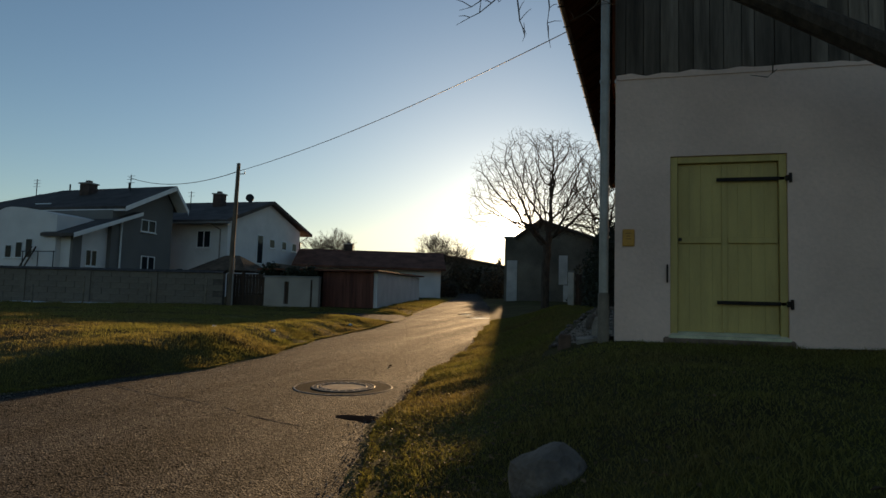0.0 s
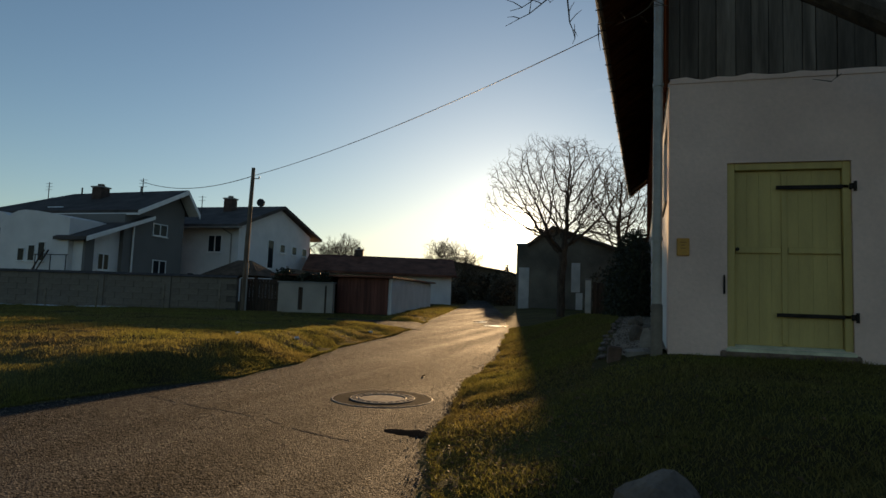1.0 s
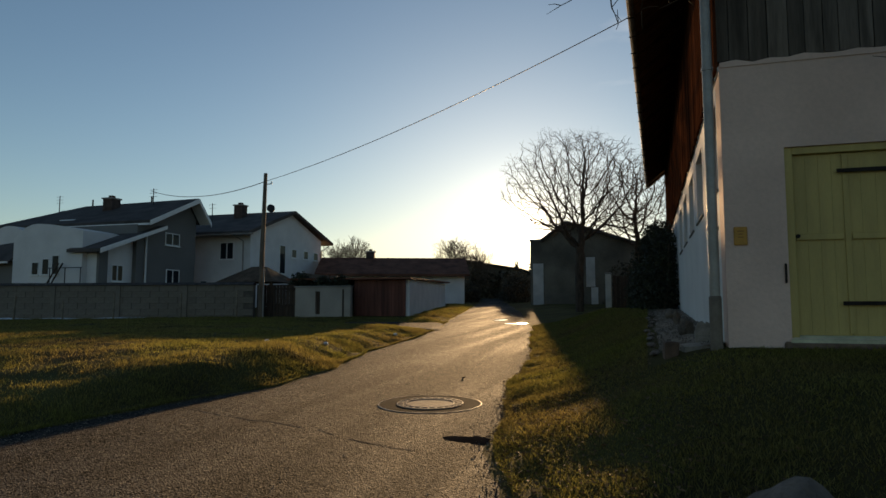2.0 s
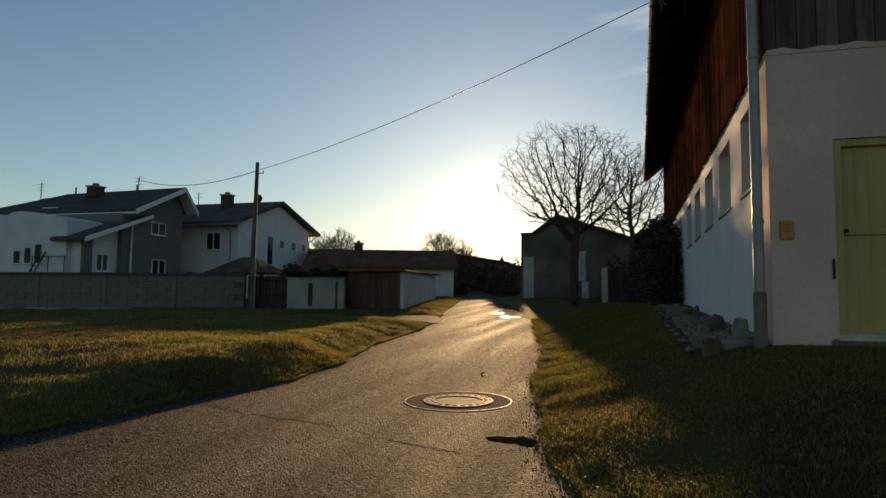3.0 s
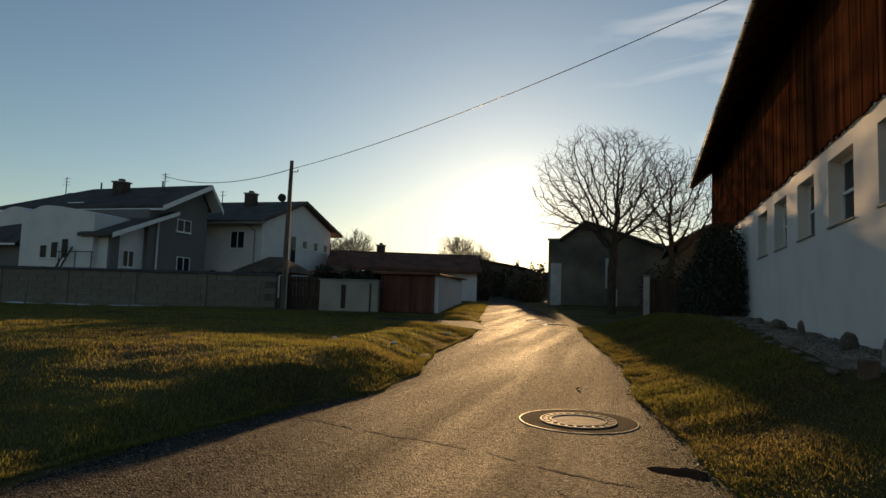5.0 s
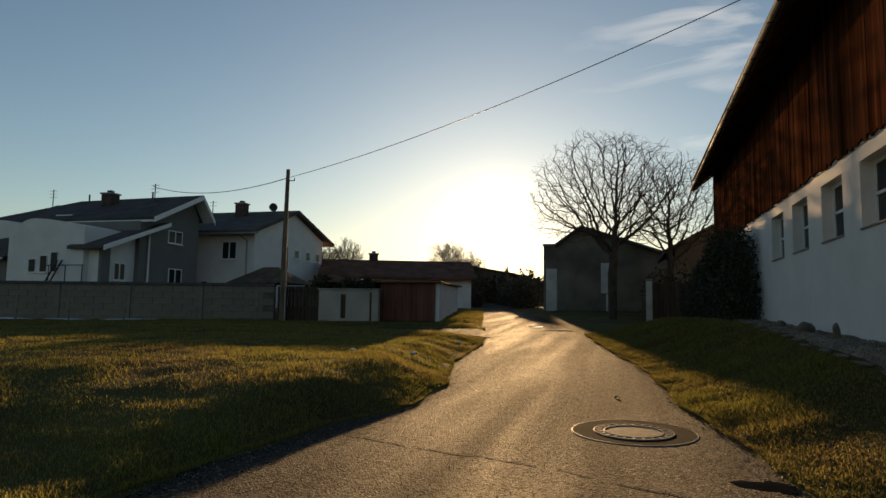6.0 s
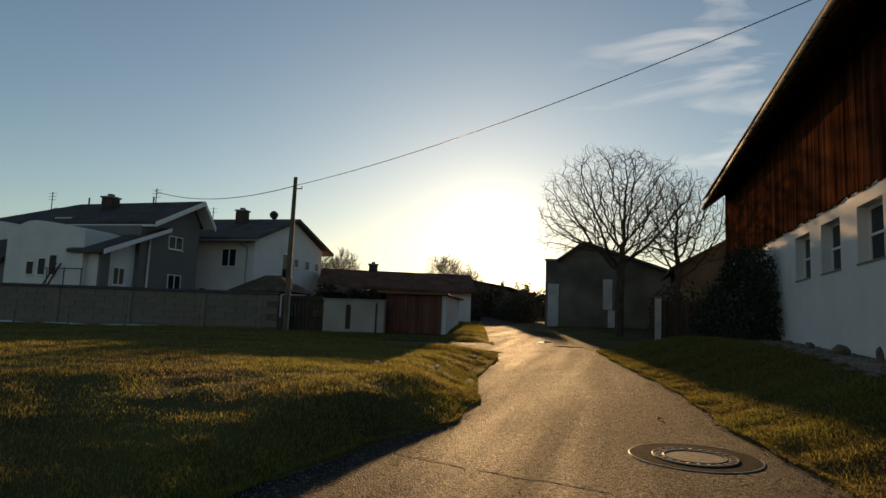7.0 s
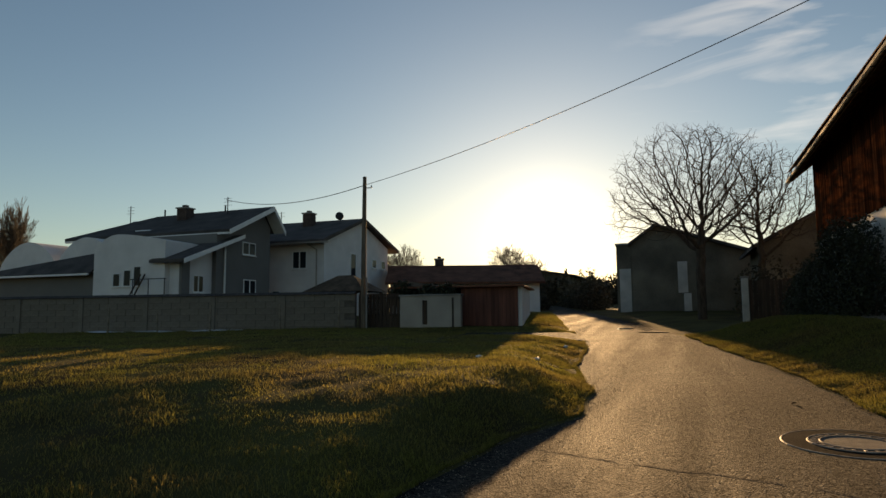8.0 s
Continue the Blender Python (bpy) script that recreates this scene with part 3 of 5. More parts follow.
# ---- strip of gravel with stones along the barn ----
strip = thing("gravel_strip", "pale gravel strip with a rough stone edge along the barn", "gravel", kind="stuff")
vs, fs = [], []
ys = list(np.arange(8.7, 21.2, 0.25))
for y in ys:
    for k in range(6):
        out_x = -1.0 + 0.14 * noise.noise((0, y, 9)) + 0.5 * (1 - ease(8.6, 9.6, y))
        x = out_x + (BX - out_x) * k / 5
        vs.append((x, y, land(x, y) + (0.035 if k else -0.05) + 0.025 * noise.noise((x * 5, y * 5, 0))))
fs = [(j * 6 + i, j * 6 + i + 1, (j + 1) * 6 + i + 1, (j + 1) * 6 + i) for j in range(len(ys) - 1) for i in range(5)]
part("bed", mesh("bed", vs, fs, gravel, True), gravel, strip)


def rock(name, size, seed, material, rough=0.22, sub=3):
    bm = bmesh.new()
    bmesh.ops.create_icosphere(bm, subdivisions=sub, radius=1)
    for v in bm.verts:
        c = v.co.copy()
        k = 1 + rough * noise.noise(c * 1.3 + Vector((seed, 0, 0))) + 0.35 * rough * noise.noise(c * 3.5 + Vector((0, seed, 0)))
        v.co = Vector((c.x * k * size[0], c.y * k * size[1], c.z * k * size[2]))
    bmesh.ops.recalc_face_normals(bm, faces=bm.faces)
    me = bpy.data.meshes.new(name)
    bm.to_mesh(me)
    bm.free()
    me.materials.append(material)
    return me


def place_rock(name, at, size, seed, label, rz=0, tilt=0, material=None, group=""):
    ob = new(name, rock(name, size, seed, material or stone))
    ob.matrix_basis = pose(*at, tilt, 0, rz)
    return tagged(ob, label, "stone", group)


big_stone = place_rock("boulder", (-0.36, 3.9, land(-0.36, 3.9) - 0.06), (0.25, 0.20, 0.27), 3.0, "rounded pale boulder set in the grass verge", 20, material=mat("pale_boulder", (0.24, 0.18, 0.14), 0.9, 0.3, 4, 30, 0.9, depth=0.03))
for y, h, w, dx, sd in ((10.35, 0.15, 0.15, 0.36, 13.7), (12.75, 0.17, 0.075, 0.40, 24.8), (14.6, 0.13, 0.19, 0.40, 28.5), (16.7, 0.09, 0.13, 0.38, 32.2), (18.6, 0.07, 0.15, 0.34, 41.0)):
    x = BX - dx
    place_rock("stone", (x, y, land(x, y) + 0.03 + h * 0.55), (w * 0.65, w * 0.8, h), sd, "upright pointed stone standing on rubble" if h > w else "low rough stone lying on rubble", rz=sd * 9, tilt=4, group="stones along the barn")
# a notched slab leans at the corner, on a flat block
z = land(-0.33, 9.3) + 0.02
bm = prism([(0, 0, 0), (0.34, 0, 0), (0.36, 0, 0.16), (0.25, 0, 0.19), (0.235, 0, 0.37), (0.19, 0, 0.40), (0.165, 0, 0.36), (0.12, 0, 0.41), (0.05, 0, 0.39), (-0.01, 0, 0.22)], (0, 0.07, 0))
slab = part("slab", bm, mat("pale_slab", (0.34, 0.30, 0.25), 0.9, 0.25, 5, 30, 0.8, depth=0.02))
slab.matrix_basis = pose(-0.46, 9.25, z - 0.03, -6, 0, 6) @ Matrix.Scale(0.74, 4)
tagged(slab, "pale notched stone slab leaning by the barn corner", "stone")
z = land(-0.72, 8.75)
bm = box(-0.08, 0.08, -0.10, 0.10, -0.15, 0.15, 0.02)
ob = part("drain_block", bm, mat("rusty_block", (0.12, 0.07, 0.045), 0.9, 0.3, 5, 30, 0.6))
ob.matrix_basis = pose(-0.78, 8.72, z, 0, 3, 8)
tagged(ob, "brown weathered block set in the bank by the corner", "block")
bm = prism([(-0.62, 8.72, 1.04), (-0.24, 8.70, 1.07), (-0.22, 9.02, 1.09), (-0.40, 9.12, 1.08), (-0.66, 9.05, 1.06)], (0, 0, -0.10))
tagged(part("flagstone", bm, mat("flagstone", (0.3, 0.26, 0.21), 0.9, 0.25, 5, 30, 0.8, depth=0.02)), "pale broken flagstone at the foot of the downpipe", "stone")
rub = random.Random(21)
V, F = [], []
for k in range(1500):
    y = 8.9 + rub.random() ** 1.2 * 12
    x = BX - 0.06 - rub.random() ** 1.4 * 0.8
    s = rub.uniform(0.006, 0.017)
    z = land(x, y) + 0.045
    i = len(V)
    V += [(x + s * rub.uniform(0.7, 1.4) * math.cos(a), y + s * rub.uniform(0.7, 1.4) * math.sin(a), z - 0.012) for a in (0.2, 1.3, 2.6, 3.7, 5.1)] + [(x + s * rub.uniform(-0.4, 0.4), y, z + s * rub.uniform(0.4, 0.9))]
    F += [(i + a, i + (a + 1) % 5, i + 5) for a in range(5)]
part("rubble", mesh("rubble", V, F, stone), stone, strip)
for i, y in enumerate(np.arange(9.4, 20.5, 0.8)):
    x = -1.0 + 0.14 * noise.noise((0, y, 9)) + 0.5 * (1 - ease(8.6, 9.6, y))
    place_rock("edge_stone", (x, y, land(x, y) + 0.0), (0.06, 0.36, 0.03), 60.0 + i * 2.3, "flat pale edging stone beside gravel", rz=rub.uniform(-5, 5), group="edging stones")


# ---- leafy masses and bare trees ----
def leaf_cloud(name, spots, count, size, seed, material, parent=None):
    """Many small folded leaves round a set of blobs (centre, radii)."""
    rng = np.random.default_rng(seed)
    vol = np.array([r[0] * r[1] * r[2] for _, r in spots])
    pick = rng.choice(len(spots), count, p=vol / vol.sum())
    c = np.array([s[0] for s in spots])[pick]
    r = np.array([s[1] for s in spots])[pick]
    d = rng.normal(size=(count, 3))
    d /= np.linalg.norm(d, axis=1)[:, None]
    p = c + d * r * (rng.random((count, 1)) ** 0.35) * (0.85 + 0.3 * rng.random((count, 1)))
    u = rng.normal(size=(count, 3))
    u /= np.linalg.norm(u, axis=1)[:, None]
    w = np.cross(u, rng.normal(size=(count, 3)))
    w /= np.linalg.norm(w, axis=1)[:, None]
    s = size * (0.6 + 0.8 * rng.random((count, 1)))
    v = np.stack([p - u * s, p + w * s * 0.45, p + u * s, p - w * s * 0.45], 1).reshape(-1, 3)
    f = np.arange(count * 4).reshape(-1, 4)
    me = bpy.data.meshes.new(name)
    me.from_pydata(v.tolist(), [], f.tolist())
    me.materials.append(material)
    return part(name, me, material, parent)


def bare_tree(at, height, spread, seed, label, levels=6, stems=4, trunk_h=0.28, twig_r=0.012, name="tree", parent=None, first=None, density=1.0, width=None):
    """A leafless tree: tapered limbs that fork to fine twigs."""
    rng = random.Random(seed)
    t = thing(name, label, "tree", at=at)
    thick, fine = [], []

    share = [trunk_h, 0.26, 0.2, 0.155, 0.12, 0.09, 0.068, 0.052, 0.04]

    def grow(p, d, r, level):
        n = 4 if level < 4 else 3
        length = height * share[level] * rng.uniform(0.75, 1.2)
        pts, rs = [p.copy()], [r]
        q, e = p.copy(), d.copy()
        for i in range(n):
            e = (e + Vector((rng.gauss(0, 1), rng.gauss(0, 1), rng.gauss(0, 0.8) + 0.12)) * (0.10 if level < 2 else 0.13)).normalized()
            q = q + e * length / n
            pts.append(q.copy())
            rs.append(max(twig_r * 0.6, r * (1 - 0.45 * (i + 1) / n)))
        (thick if level < 3 else fine).append((pts, rs))
        if level >= levels:
            return
        kids = stems if level == 0 else (4 if rng.random() < 0.35 * density else 3)
        turn = rng.uniform(0, math.tau)
        for k in range(kids):
            tip = level == 0 or k < 2
            st = pts[-1] if tip else pts[rng.randint(1, n - 1)]
            side = e.orthogonal().normalized()
            side = Matrix.Rotation(turn + k * math.tau / kids + rng.uniform(-0.4, 0.4), 3, e) @ side
            a = rng.uniform(0.35, 0.7) * spread * (1.25 if level == 0 or not tip else 0.9)
            nd = (e * math.cos(a) + side * math.sin(a) + Vector((0, 0, 0.03 if level < 2 else 0.13))).normalized()
            grow(st, nd, rs[-1] * rng.uniform(0.58, 0.8), level + 1)

    grow(Vector((0, 0, -0.15)), Vector(first or (0, 0, 1)), height * 0.022, 0)

    if width:
        pts = [p for ps, _ in thick + fine for p in ps]
        top = max(p.z for p in pts)
        reach = sorted(max(abs(p.x), abs(p.y)) for p in pts)[int(len(pts) * 0.96)]
        kz, kx = height / top, width / 2 / reach
        for ps, _ in thick + fine:
            for p in {id(p): p for p in ps}.values():
                p.x, p.y, p.z = p.x * kx, p.y * kx, p.z * kz

    def build(lines, sides):
        V, F = [], []
        for pts, rs in lines:
            for i, (p, r) in enumerate(zip(pts, rs)):
                d = (pts[min(i + 1, len(pts) - 1)] - pts[max(i - 1, 0)]).normalized()
                u = d.cross(Vector((0.3, 0.2, 1)) if abs(d.z) < 0.9 else Vector((1, 0, 0))).normalized()
                w = d.cross(u)
                if i:
                    b = len(V)
                    F.extend((b - sides + k, b - sides + (k + 1) % sides, b + (k + 1) % sides, b + k) for k in range(sides))
                V.extend(p + r * (math.cos(k * math.tau / sides) * u + math.sin(k * math.tau / sides) * w) for k in range(sides))
        return V, F
    part("trunk", mesh("trunk", *build(thick, 7), bark, True), bark, t)
    part("crown", mesh("crown", *build(fine, 3), twig), twig, t)
    return t


def at_land(x, y):
    return (x, y, land(x, y))


def crown_tree(at, fork, centre, radii, seed, label, count, step, twig_r, lean=(0, 0)):
    """A leafless tree whose limbs reach out step by step to fill a rounded crown."""
    rng = np.random.default_rng(seed)
    t = thing("tree", label, "tree", at=at)
    d = rng.normal(size=(count * 2, 3))
    d /= np.linalg.norm(d, axis=1)[:, None]
    edge = np.array([1 + 0.22 * noise.noise(Vector(v) * 1.9 + Vector((seed, 0, 0))) for v in d])
    unit = d * (edge * (0.12 + 0.88 * rng.random(len(d)) ** 0.45))[:, None]
    unit = unit[unit[:, 2] > -0.62 + 0.25 * rng.random(len(unit))][:count]
    food = unit * np.array(radii) + np.array(centre)
    pos = [np.array((lean[0] * k / 5, lean[1] * k / 5, -0.15 + (fork + 0.15) * k / 5)) for k in range(6)]
    up = [-1, 0, 1, 2, 3, 4]
    near = np.full(len(food), 1e9)
    who = np.zeros(len(food), int)
    for k, p in enumerate(pos):
        r = np.linalg.norm(food - p, axis=1)
        m = r < near
        near[m], who[m] = r[m], k
    alive = np.ones(len(food), bool)
    kids = {}
    for _ in range(110):
        fresh = []
        for k in np.unique(who[alive]):
            v = food[alive & (who == k)] - pos[k]
            v = (v / np.linalg.norm(v, axis=1)[:, None]).mean(0) + rng.normal(0, 0.14, 3)
            q = pos[k] + v / (np.linalg.norm(v) + 1e-6) * step
            if any(np.linalg.norm(q - pos[w]) < step * 0.45 for w in kids.get(k, ())) or len(kids.get(k, ())) > 3:
                continue
            kids.setdefault(k, []).append(len(pos))
            fresh.append(len(pos))
            pos.append(q)
            up.append(k)
        if not fresh:
            break
        for k in fresh:
            r = np.linalg.norm(food - pos[k], axis=1)
            m = r < near
            near[m], who[m] = r[m], k
        alive &= near > step * 1.25
    # twigs on the last shoots
    load = np.ones(len(pos))
    for k in range(len(pos) - 1, 0, -1):
        load[up[k]] += load[k]
    for k in range(len(pos)):
        if load[k] < 10 and up[k] >= 0:
            for _ in range(1 + int(rng.random() < 0.8)):
                v = pos[k] - pos[up[k]]
                v = v / np.linalg.norm(v) + rng.normal(0, 0.55, 3) + np.array((0, 0, 0.25))
                q, parent = pos[k], k
                for _ in range(2 + int(rng.random() < 0.5)):
                    v = v / np.linalg.norm(v) + rng.normal(0, 0.14, 3)
                    q = q + v / np.linalg.norm(v) * step * rng.uniform(0.45, 0.8)
                    pos.append(q)
                    up.append(parent)
                    parent = len(pos) - 1
    size = np.zeros(len(pos))
    for k in range(len(pos) - 1, -1, -1):
        size[k] = max(size[k], twig_r ** 2.2)
        if up[k] >= 0:
            size[up[k]] += size[k]
    rad = size ** (1 / 2.2) * 0.95
    heir = {}
    for k in range(1, len(pos)):
        if up[k] not in heir or rad[k] > rad[heir[up[k]]]:
            heir[up[k]] = k
    lines = [[], []]
    for k in range(len(pos)):
        if k == 0 or heir[up[k]] != k:
            chain = [k] if k == 0 else [up[k], k]
            while chain[-1] in heir:
                chain.append(heir[chain[-1]])
            rs = [float(min(rad[w], rad[k])) for w in chain]
            lines[0 if rad[k] > twig_r * 4 else 1].append(([Vector(pos[w]) for w in chain], rs))
    for name, group, sides, m in (("trunk", lines[0], 7, bark), ("crown", lines[1], 3, twig)):
        V, F = [], []
        for pts, rs in group:
            for i, (p, r) in enumerate(zip(pts, rs)):
                d = (pts[min(i + 1, len(pts) - 1)] - pts[max(i - 1, 0)]).normalized()
                u = d.cross(Vector((0.3, 0.2, 1)) if abs(d.z) < 0.9 else Vector((1, 0, 0))).normalized()
                w = d.cross(u)
                if i:
                    b = len(V)
                    F.extend((b - sides + k, b - sides + (k + 1) % sides, b + (k + 1) % sides, b + k) for k in range(sides))
                V.extend(p + r * (math.cos(k * math.tau / sides) * u + math.sin(k * math.tau / sides) * w) for k in range(sides))
        part(name, mesh(name, V, F, m, True), m, t)
    return t


crown_tree(at_land(-4.35, 34.6), 2.3, (-0.1, 0, 5.9), (3.95, 3.4, 3.6), 4, "broad rounded bare walnut tree before the dark house", 3500, 0.18, 0.0048)
crown_tree(at_land(-1.5, 36.6), 2.2, (0.3, 0, 5.5), (2.7, 2.2, 3.2), 9, "slender bare tree beside the barn end", 1700, 0.19, 0.0056)
bare_tree(at_land(-49, 100.0), 10.5, 1.0, 7, "rounded bare tree far behind the houses", levels=6, stems=5, twig_r=0.03, width=8.5)
bare_tree(at_land(-28, 97.0), 9.3, 1.1, 9, "small bare tree at the end of the lane", levels=6, stems=6, twig_r=0.03, width=9.0)
bare_tree(at_land(-59.2, 42.0), 11.0, 0.6, 21, "tall narrow bare tree beyond the wall", levels=6, stems=5, twig_r=0.02, width=4.5)
bare_tree(at_land(-63, 43.5), 10.0, 0.6, 22, "tall narrow bare tree beyond the wall", levels=6, stems=5, twig_r=0.02, width=4.5)

# an old tree beside the barn front reaches over it
old = bare_tree((6.6, 6.0, land(6.6, 6.0)), 8.0, 0.9, 31, "old tree beside the barn reaching over its front", levels=4, stems=3, trunk_h=0.25)
ox, oy, oz = 6.6, 6.0, land(6.6, 6.0)
line = [(6.5, 6.05, 1.9), (5.0, 6.7, 2.6), (3.6, 7.1, 3.35), (2.44, 7.3, 4.05), (1.25, 7.3, 4.75), (0.2, 7.4, 5.35), (-0.7, 7.7, 5.62), (-1.6, 8.1, 5.6)]
line = [(a - ox, b - oy, c - oz) for a, b, c in line]
part("limb", tube(line, [0.24, 0.20, 0.17, 0.15, 0.13, 0.08, 0.04, 0.02], 10), bark, old, "thick dark limb")
tr = random.Random(8)
for k in range(9):
    a = Vector((tr.uniform(-1.9, 0.4), tr.uniform(7.7, 8.2), tr.uniform(5.35, 5.65))) - Vector((ox, oy, oz))
    pts, d = [a + Vector((0.1, 0, 0.25)), a], Vector((tr.uniform(-1.0, 0.8), tr.uniform(-0.1, 0.2), -0.7)).normalized()
    for i in range(5):
        d = (d + Vector((tr.uniform(-0.5, 0.5), tr.uniform(-0.3, 0.3), 0.14 + tr.uniform(-0.3, 0.3)))).normalized()
        pts.append(pts[-1] + d * tr.uniform(0.10, 0.2))
    bm = tube(pts, [0.013, 0.011, 0.010, 0.008, 0.006, 0.005, 0.003], 5)
    for i in (2, 3, 4, 5):
        s = Vector((tr.uniform(-1, 1), tr.uniform(-0.4, 0.4), tr.uniform(-0.4, 0.8))).normalized() * tr.uniform(0.1, 0.22)
        tube([pts[i], pts[i] + s * 0.5 + Vector((0, 0, 0.015)), pts[i] + s], [0.006, 0.005, 0.003], 4, bm)
    part("twig", bm, twig, old)
a = Vector((1.62, 8.3, 4.36)) - Vector((ox, oy, oz))
bm = tube([a, a + Vector((0, 0.02, -0.12)), a + Vector((-0.05, 0.05, -0.16)), a + Vector((-0.24, 0.05, -0.12))], [0.008, 0.008, 0.007, 0.003], 5)
tube([a + Vector((0, 0.02, -0.12)), a + Vector((0.05, 0.03, -0.08))], [0.006, 0.003], 4, bm)
part("twig", bm, twig, old)

ivy = thing("ivy_bush", "dense dark evergreen bush climbing the barn wall", "bush")
spots = [((-0.75, 21.2, 2.0), (0.75, 1.0, 1.2)), ((-0.6, 21.6, 3.3), (0.55, 1.0, 0.9)), ((-0.8, 23.4, 2.3), (0.85, 1.3, 1.6)), ((-0.9, 25.6, 2.0), (0.9, 1.4, 1.4)), ((-0.7, 23.6, 3.6), (0.6, 1.2, 0.8)), ((-0.9, 27.8, 1.8), (0.9, 1.4, 1.2))]
leaf_cloud("leaves", spots, 42000, 0.045, 3, leaf, ivy)
for k in range(9):
    y0 = 20.7 + k * 0.85
    bm = tube([(-0.6, y0, land(-0.6, y0) - 0.05), (-0.45 + 0.1 * math.sin(k), y0 + 0.2, 2.2), (-0.4, y0 + 0.1 * math.cos(k * 2), 3.4)], [0.04, 0.03, 0.015], 6)
    part("stem", bm, bark, ivy)

# ---- the dark house across the lane's bend ----
dull = mat("dull_white_paint", (0.5, 0.48, 0.44), 0.8, 0.15, 1.2, 20, 0.2)
dark = thing("house", "dark farmhouse against the low sun with white door strips", "house")
DY = 50.6
outline = [(1.6, 0.8), (1.6, 5.0), (-6.8, 7.85), (-8.5, 6.75), (-8.5, 0.8)]
part("wall", prism([(x, DY, z) for x, z in outline], (0, 5, 0)), house_dark, dark)
bm = bmesh.new()
prism([(2.1, DY - 0.5, 4.85), (-6.8, DY - 0.5, 7.87), (-8.7, DY - 0.5, 6.55), (-8.7, DY - 0.5, 6.73), (-6.8, DY - 0.5, 8.08), (2.1, DY - 0.5, 5.05)], (0, 5.8, 0), bm)
part("roof", bm, tile, dark, "dark tiled roof")
annex = part("annex", box(-9.6, -8.51, DY + 0.1, DY + 4.5, 0.8, 6.65), house_dark, dark, "flat roofed annex")
part("coping", box(-9.68, -8.71, DY, DY + 4.6, 6.65, 6.78), concrete, annex)
part("door_strip", box(-9.4, -8.6, DY + 0.04, DY + 0.12, 1.7, 4.9), dull, annex, "tall white door")
w = part("window", box(-5.4, -4.75, DY - 0.05, DY + 0.02, 3.1, 5.3), dull, dark, "white framed window")
part("pane", box(-5.3, -4.85, DY - 0.06, DY - 0.052, 3.2, 5.2), dull, w, "white blind")
w = part("shutter", box(-5.05, -4.55, DY - 0.05, DY + 0.02, 1.8, 3.05), dull, dark, "white door panel")

backhouse = thing("house", "distant house with a pitched roof behind bare trees", "house")
part("wall", prism([(-1.0, 40, 0.8), (7.0, 40, 0.8), (7.0, 40, 5.3), (3.0, 40, 7.5), (-1.0, 40, 5.3)], (0, 7, 0)), house_dark, backhouse)
bm = bmesh.new()
prism([(-1.6, 39.6, 5.0), (3.0, 39.6, 7.5), (7.6, 39.6, 5.0), (7.6, 39.6, 5.2), (3.0, 39.6, 7.72), (-1.6, 39.6, 5.2)], (0, 8, 0), bm)
part("roof", bm, tile, backhouse, "dark tiled roof")

# ---- fence with a pale post beside the barn end ----
fence = thing("fence", "dark plank fence between the barn and a pale gate post", "fence")
xs = np.arange(-2.55, -0.2, 0.16)
for x in xs:
    z = land(x, 31.6)
    part("slat", box(x, x + 0.145, 31.6, 31.63, z + 0.03, z + 1.75 + 0.03 * math.sin(x * 9), 0.004), dark_wood, fence)
for z in (1.5, 2.5):
    part("rail", box(-2.6, -0.1, 31.64, 31.70, z, z + 0.09), dark_wood, fence)
for x in (-1.2, -0.15):
    part("post", box(x - 0.05, x + 0.05, 31.705, 31.80, land(x, 31.7) - 0.2, 2.9), dark_wood, fence)
gp = thing("gate_post", "pale square concrete gate post with a cap", "post", at=(-2.74, 31.3, land(-2.74, 31.3)))
part("shaft", box(-0.13, 0.13, -0.13, 0.13, -0.1, 1.85, 0.015), mat("pale_concrete", (0.5, 0.47, 0.42), 0.85, 0.15, 2, 20, 0.4), gp)
part("cap", box(-0.16, 0.16, -0.16, 0.16, 1.85, 1.93, 0.02), concrete, gp)

# ---- garden wall ----
def wall_y(x):
    return 29.0 + 0.165 * (x + 19.5)


wall_dirty = mat("stained_wall_block", (0.21, 0.18, 0.145), 0.92, 0.3, 0.5, 9, 0.6, depth=0.02, vary=0.06, tint=(0.135, 0.115, 0.09))
gwall = thing("garden_wall", "long weathered grey garden wall with a tile coping", "wall", kind="structure")
WT = 2.64
ang = math.atan(0.165)
joint_dark = mat("dark_mortar", (0.13, 0.11, 0.09), 0.95, 0.3, 3, 30, 0.4)
bm = prism([(-19.75, wall_y(-19.75) + 0.02, 0.4), (-59.0, wall_y(-59.0) + 0.02, 0.4), (-59.0, wall_y(-59.0) + 0.02, WT), (-19.75, wall_y(-19.75) + 0.02, WT)], (-0.23 * math.sin(ang), 0.23 * math.cos(ang), 0))
part("core", bm, joint_dark, gwall, "dark mortar behind the blocks")
for x1 in np.arange(-23.3, -59, -3.6):
    p = part("pier", box(-0.12, 0.12, -0.07, 0.02, 0.3, WT - 0.02, 0.012), wall_dirty, gwall)
    p.matrix_basis = pose(x1, wall_y(x1), 0, 0, 0, math.degrees(ang))
block = bpy.data.meshes.new("block")
bm = box(-0.49, 0.49, 0.0, 0.05, 0.006, 0.294, 0.008)
bm.to_mesh(block)
bm.free()
block.materials.append(wall_dirty)
block_rng = random.Random(17)
for row in range(7):
    for k in range(39):
        x = -20.25 - k * 0.987 - (0.49 if row % 2 else 0.0)
        ob = new("block", block)
        ob.parent = gwall
        ob.matrix_basis = pose(x, wall_y(x) - 0.006 + block_rng.uniform(-0.004, 0.004), WT - 0.30 - row * 0.30, 0, 0, math.degrees(ang))
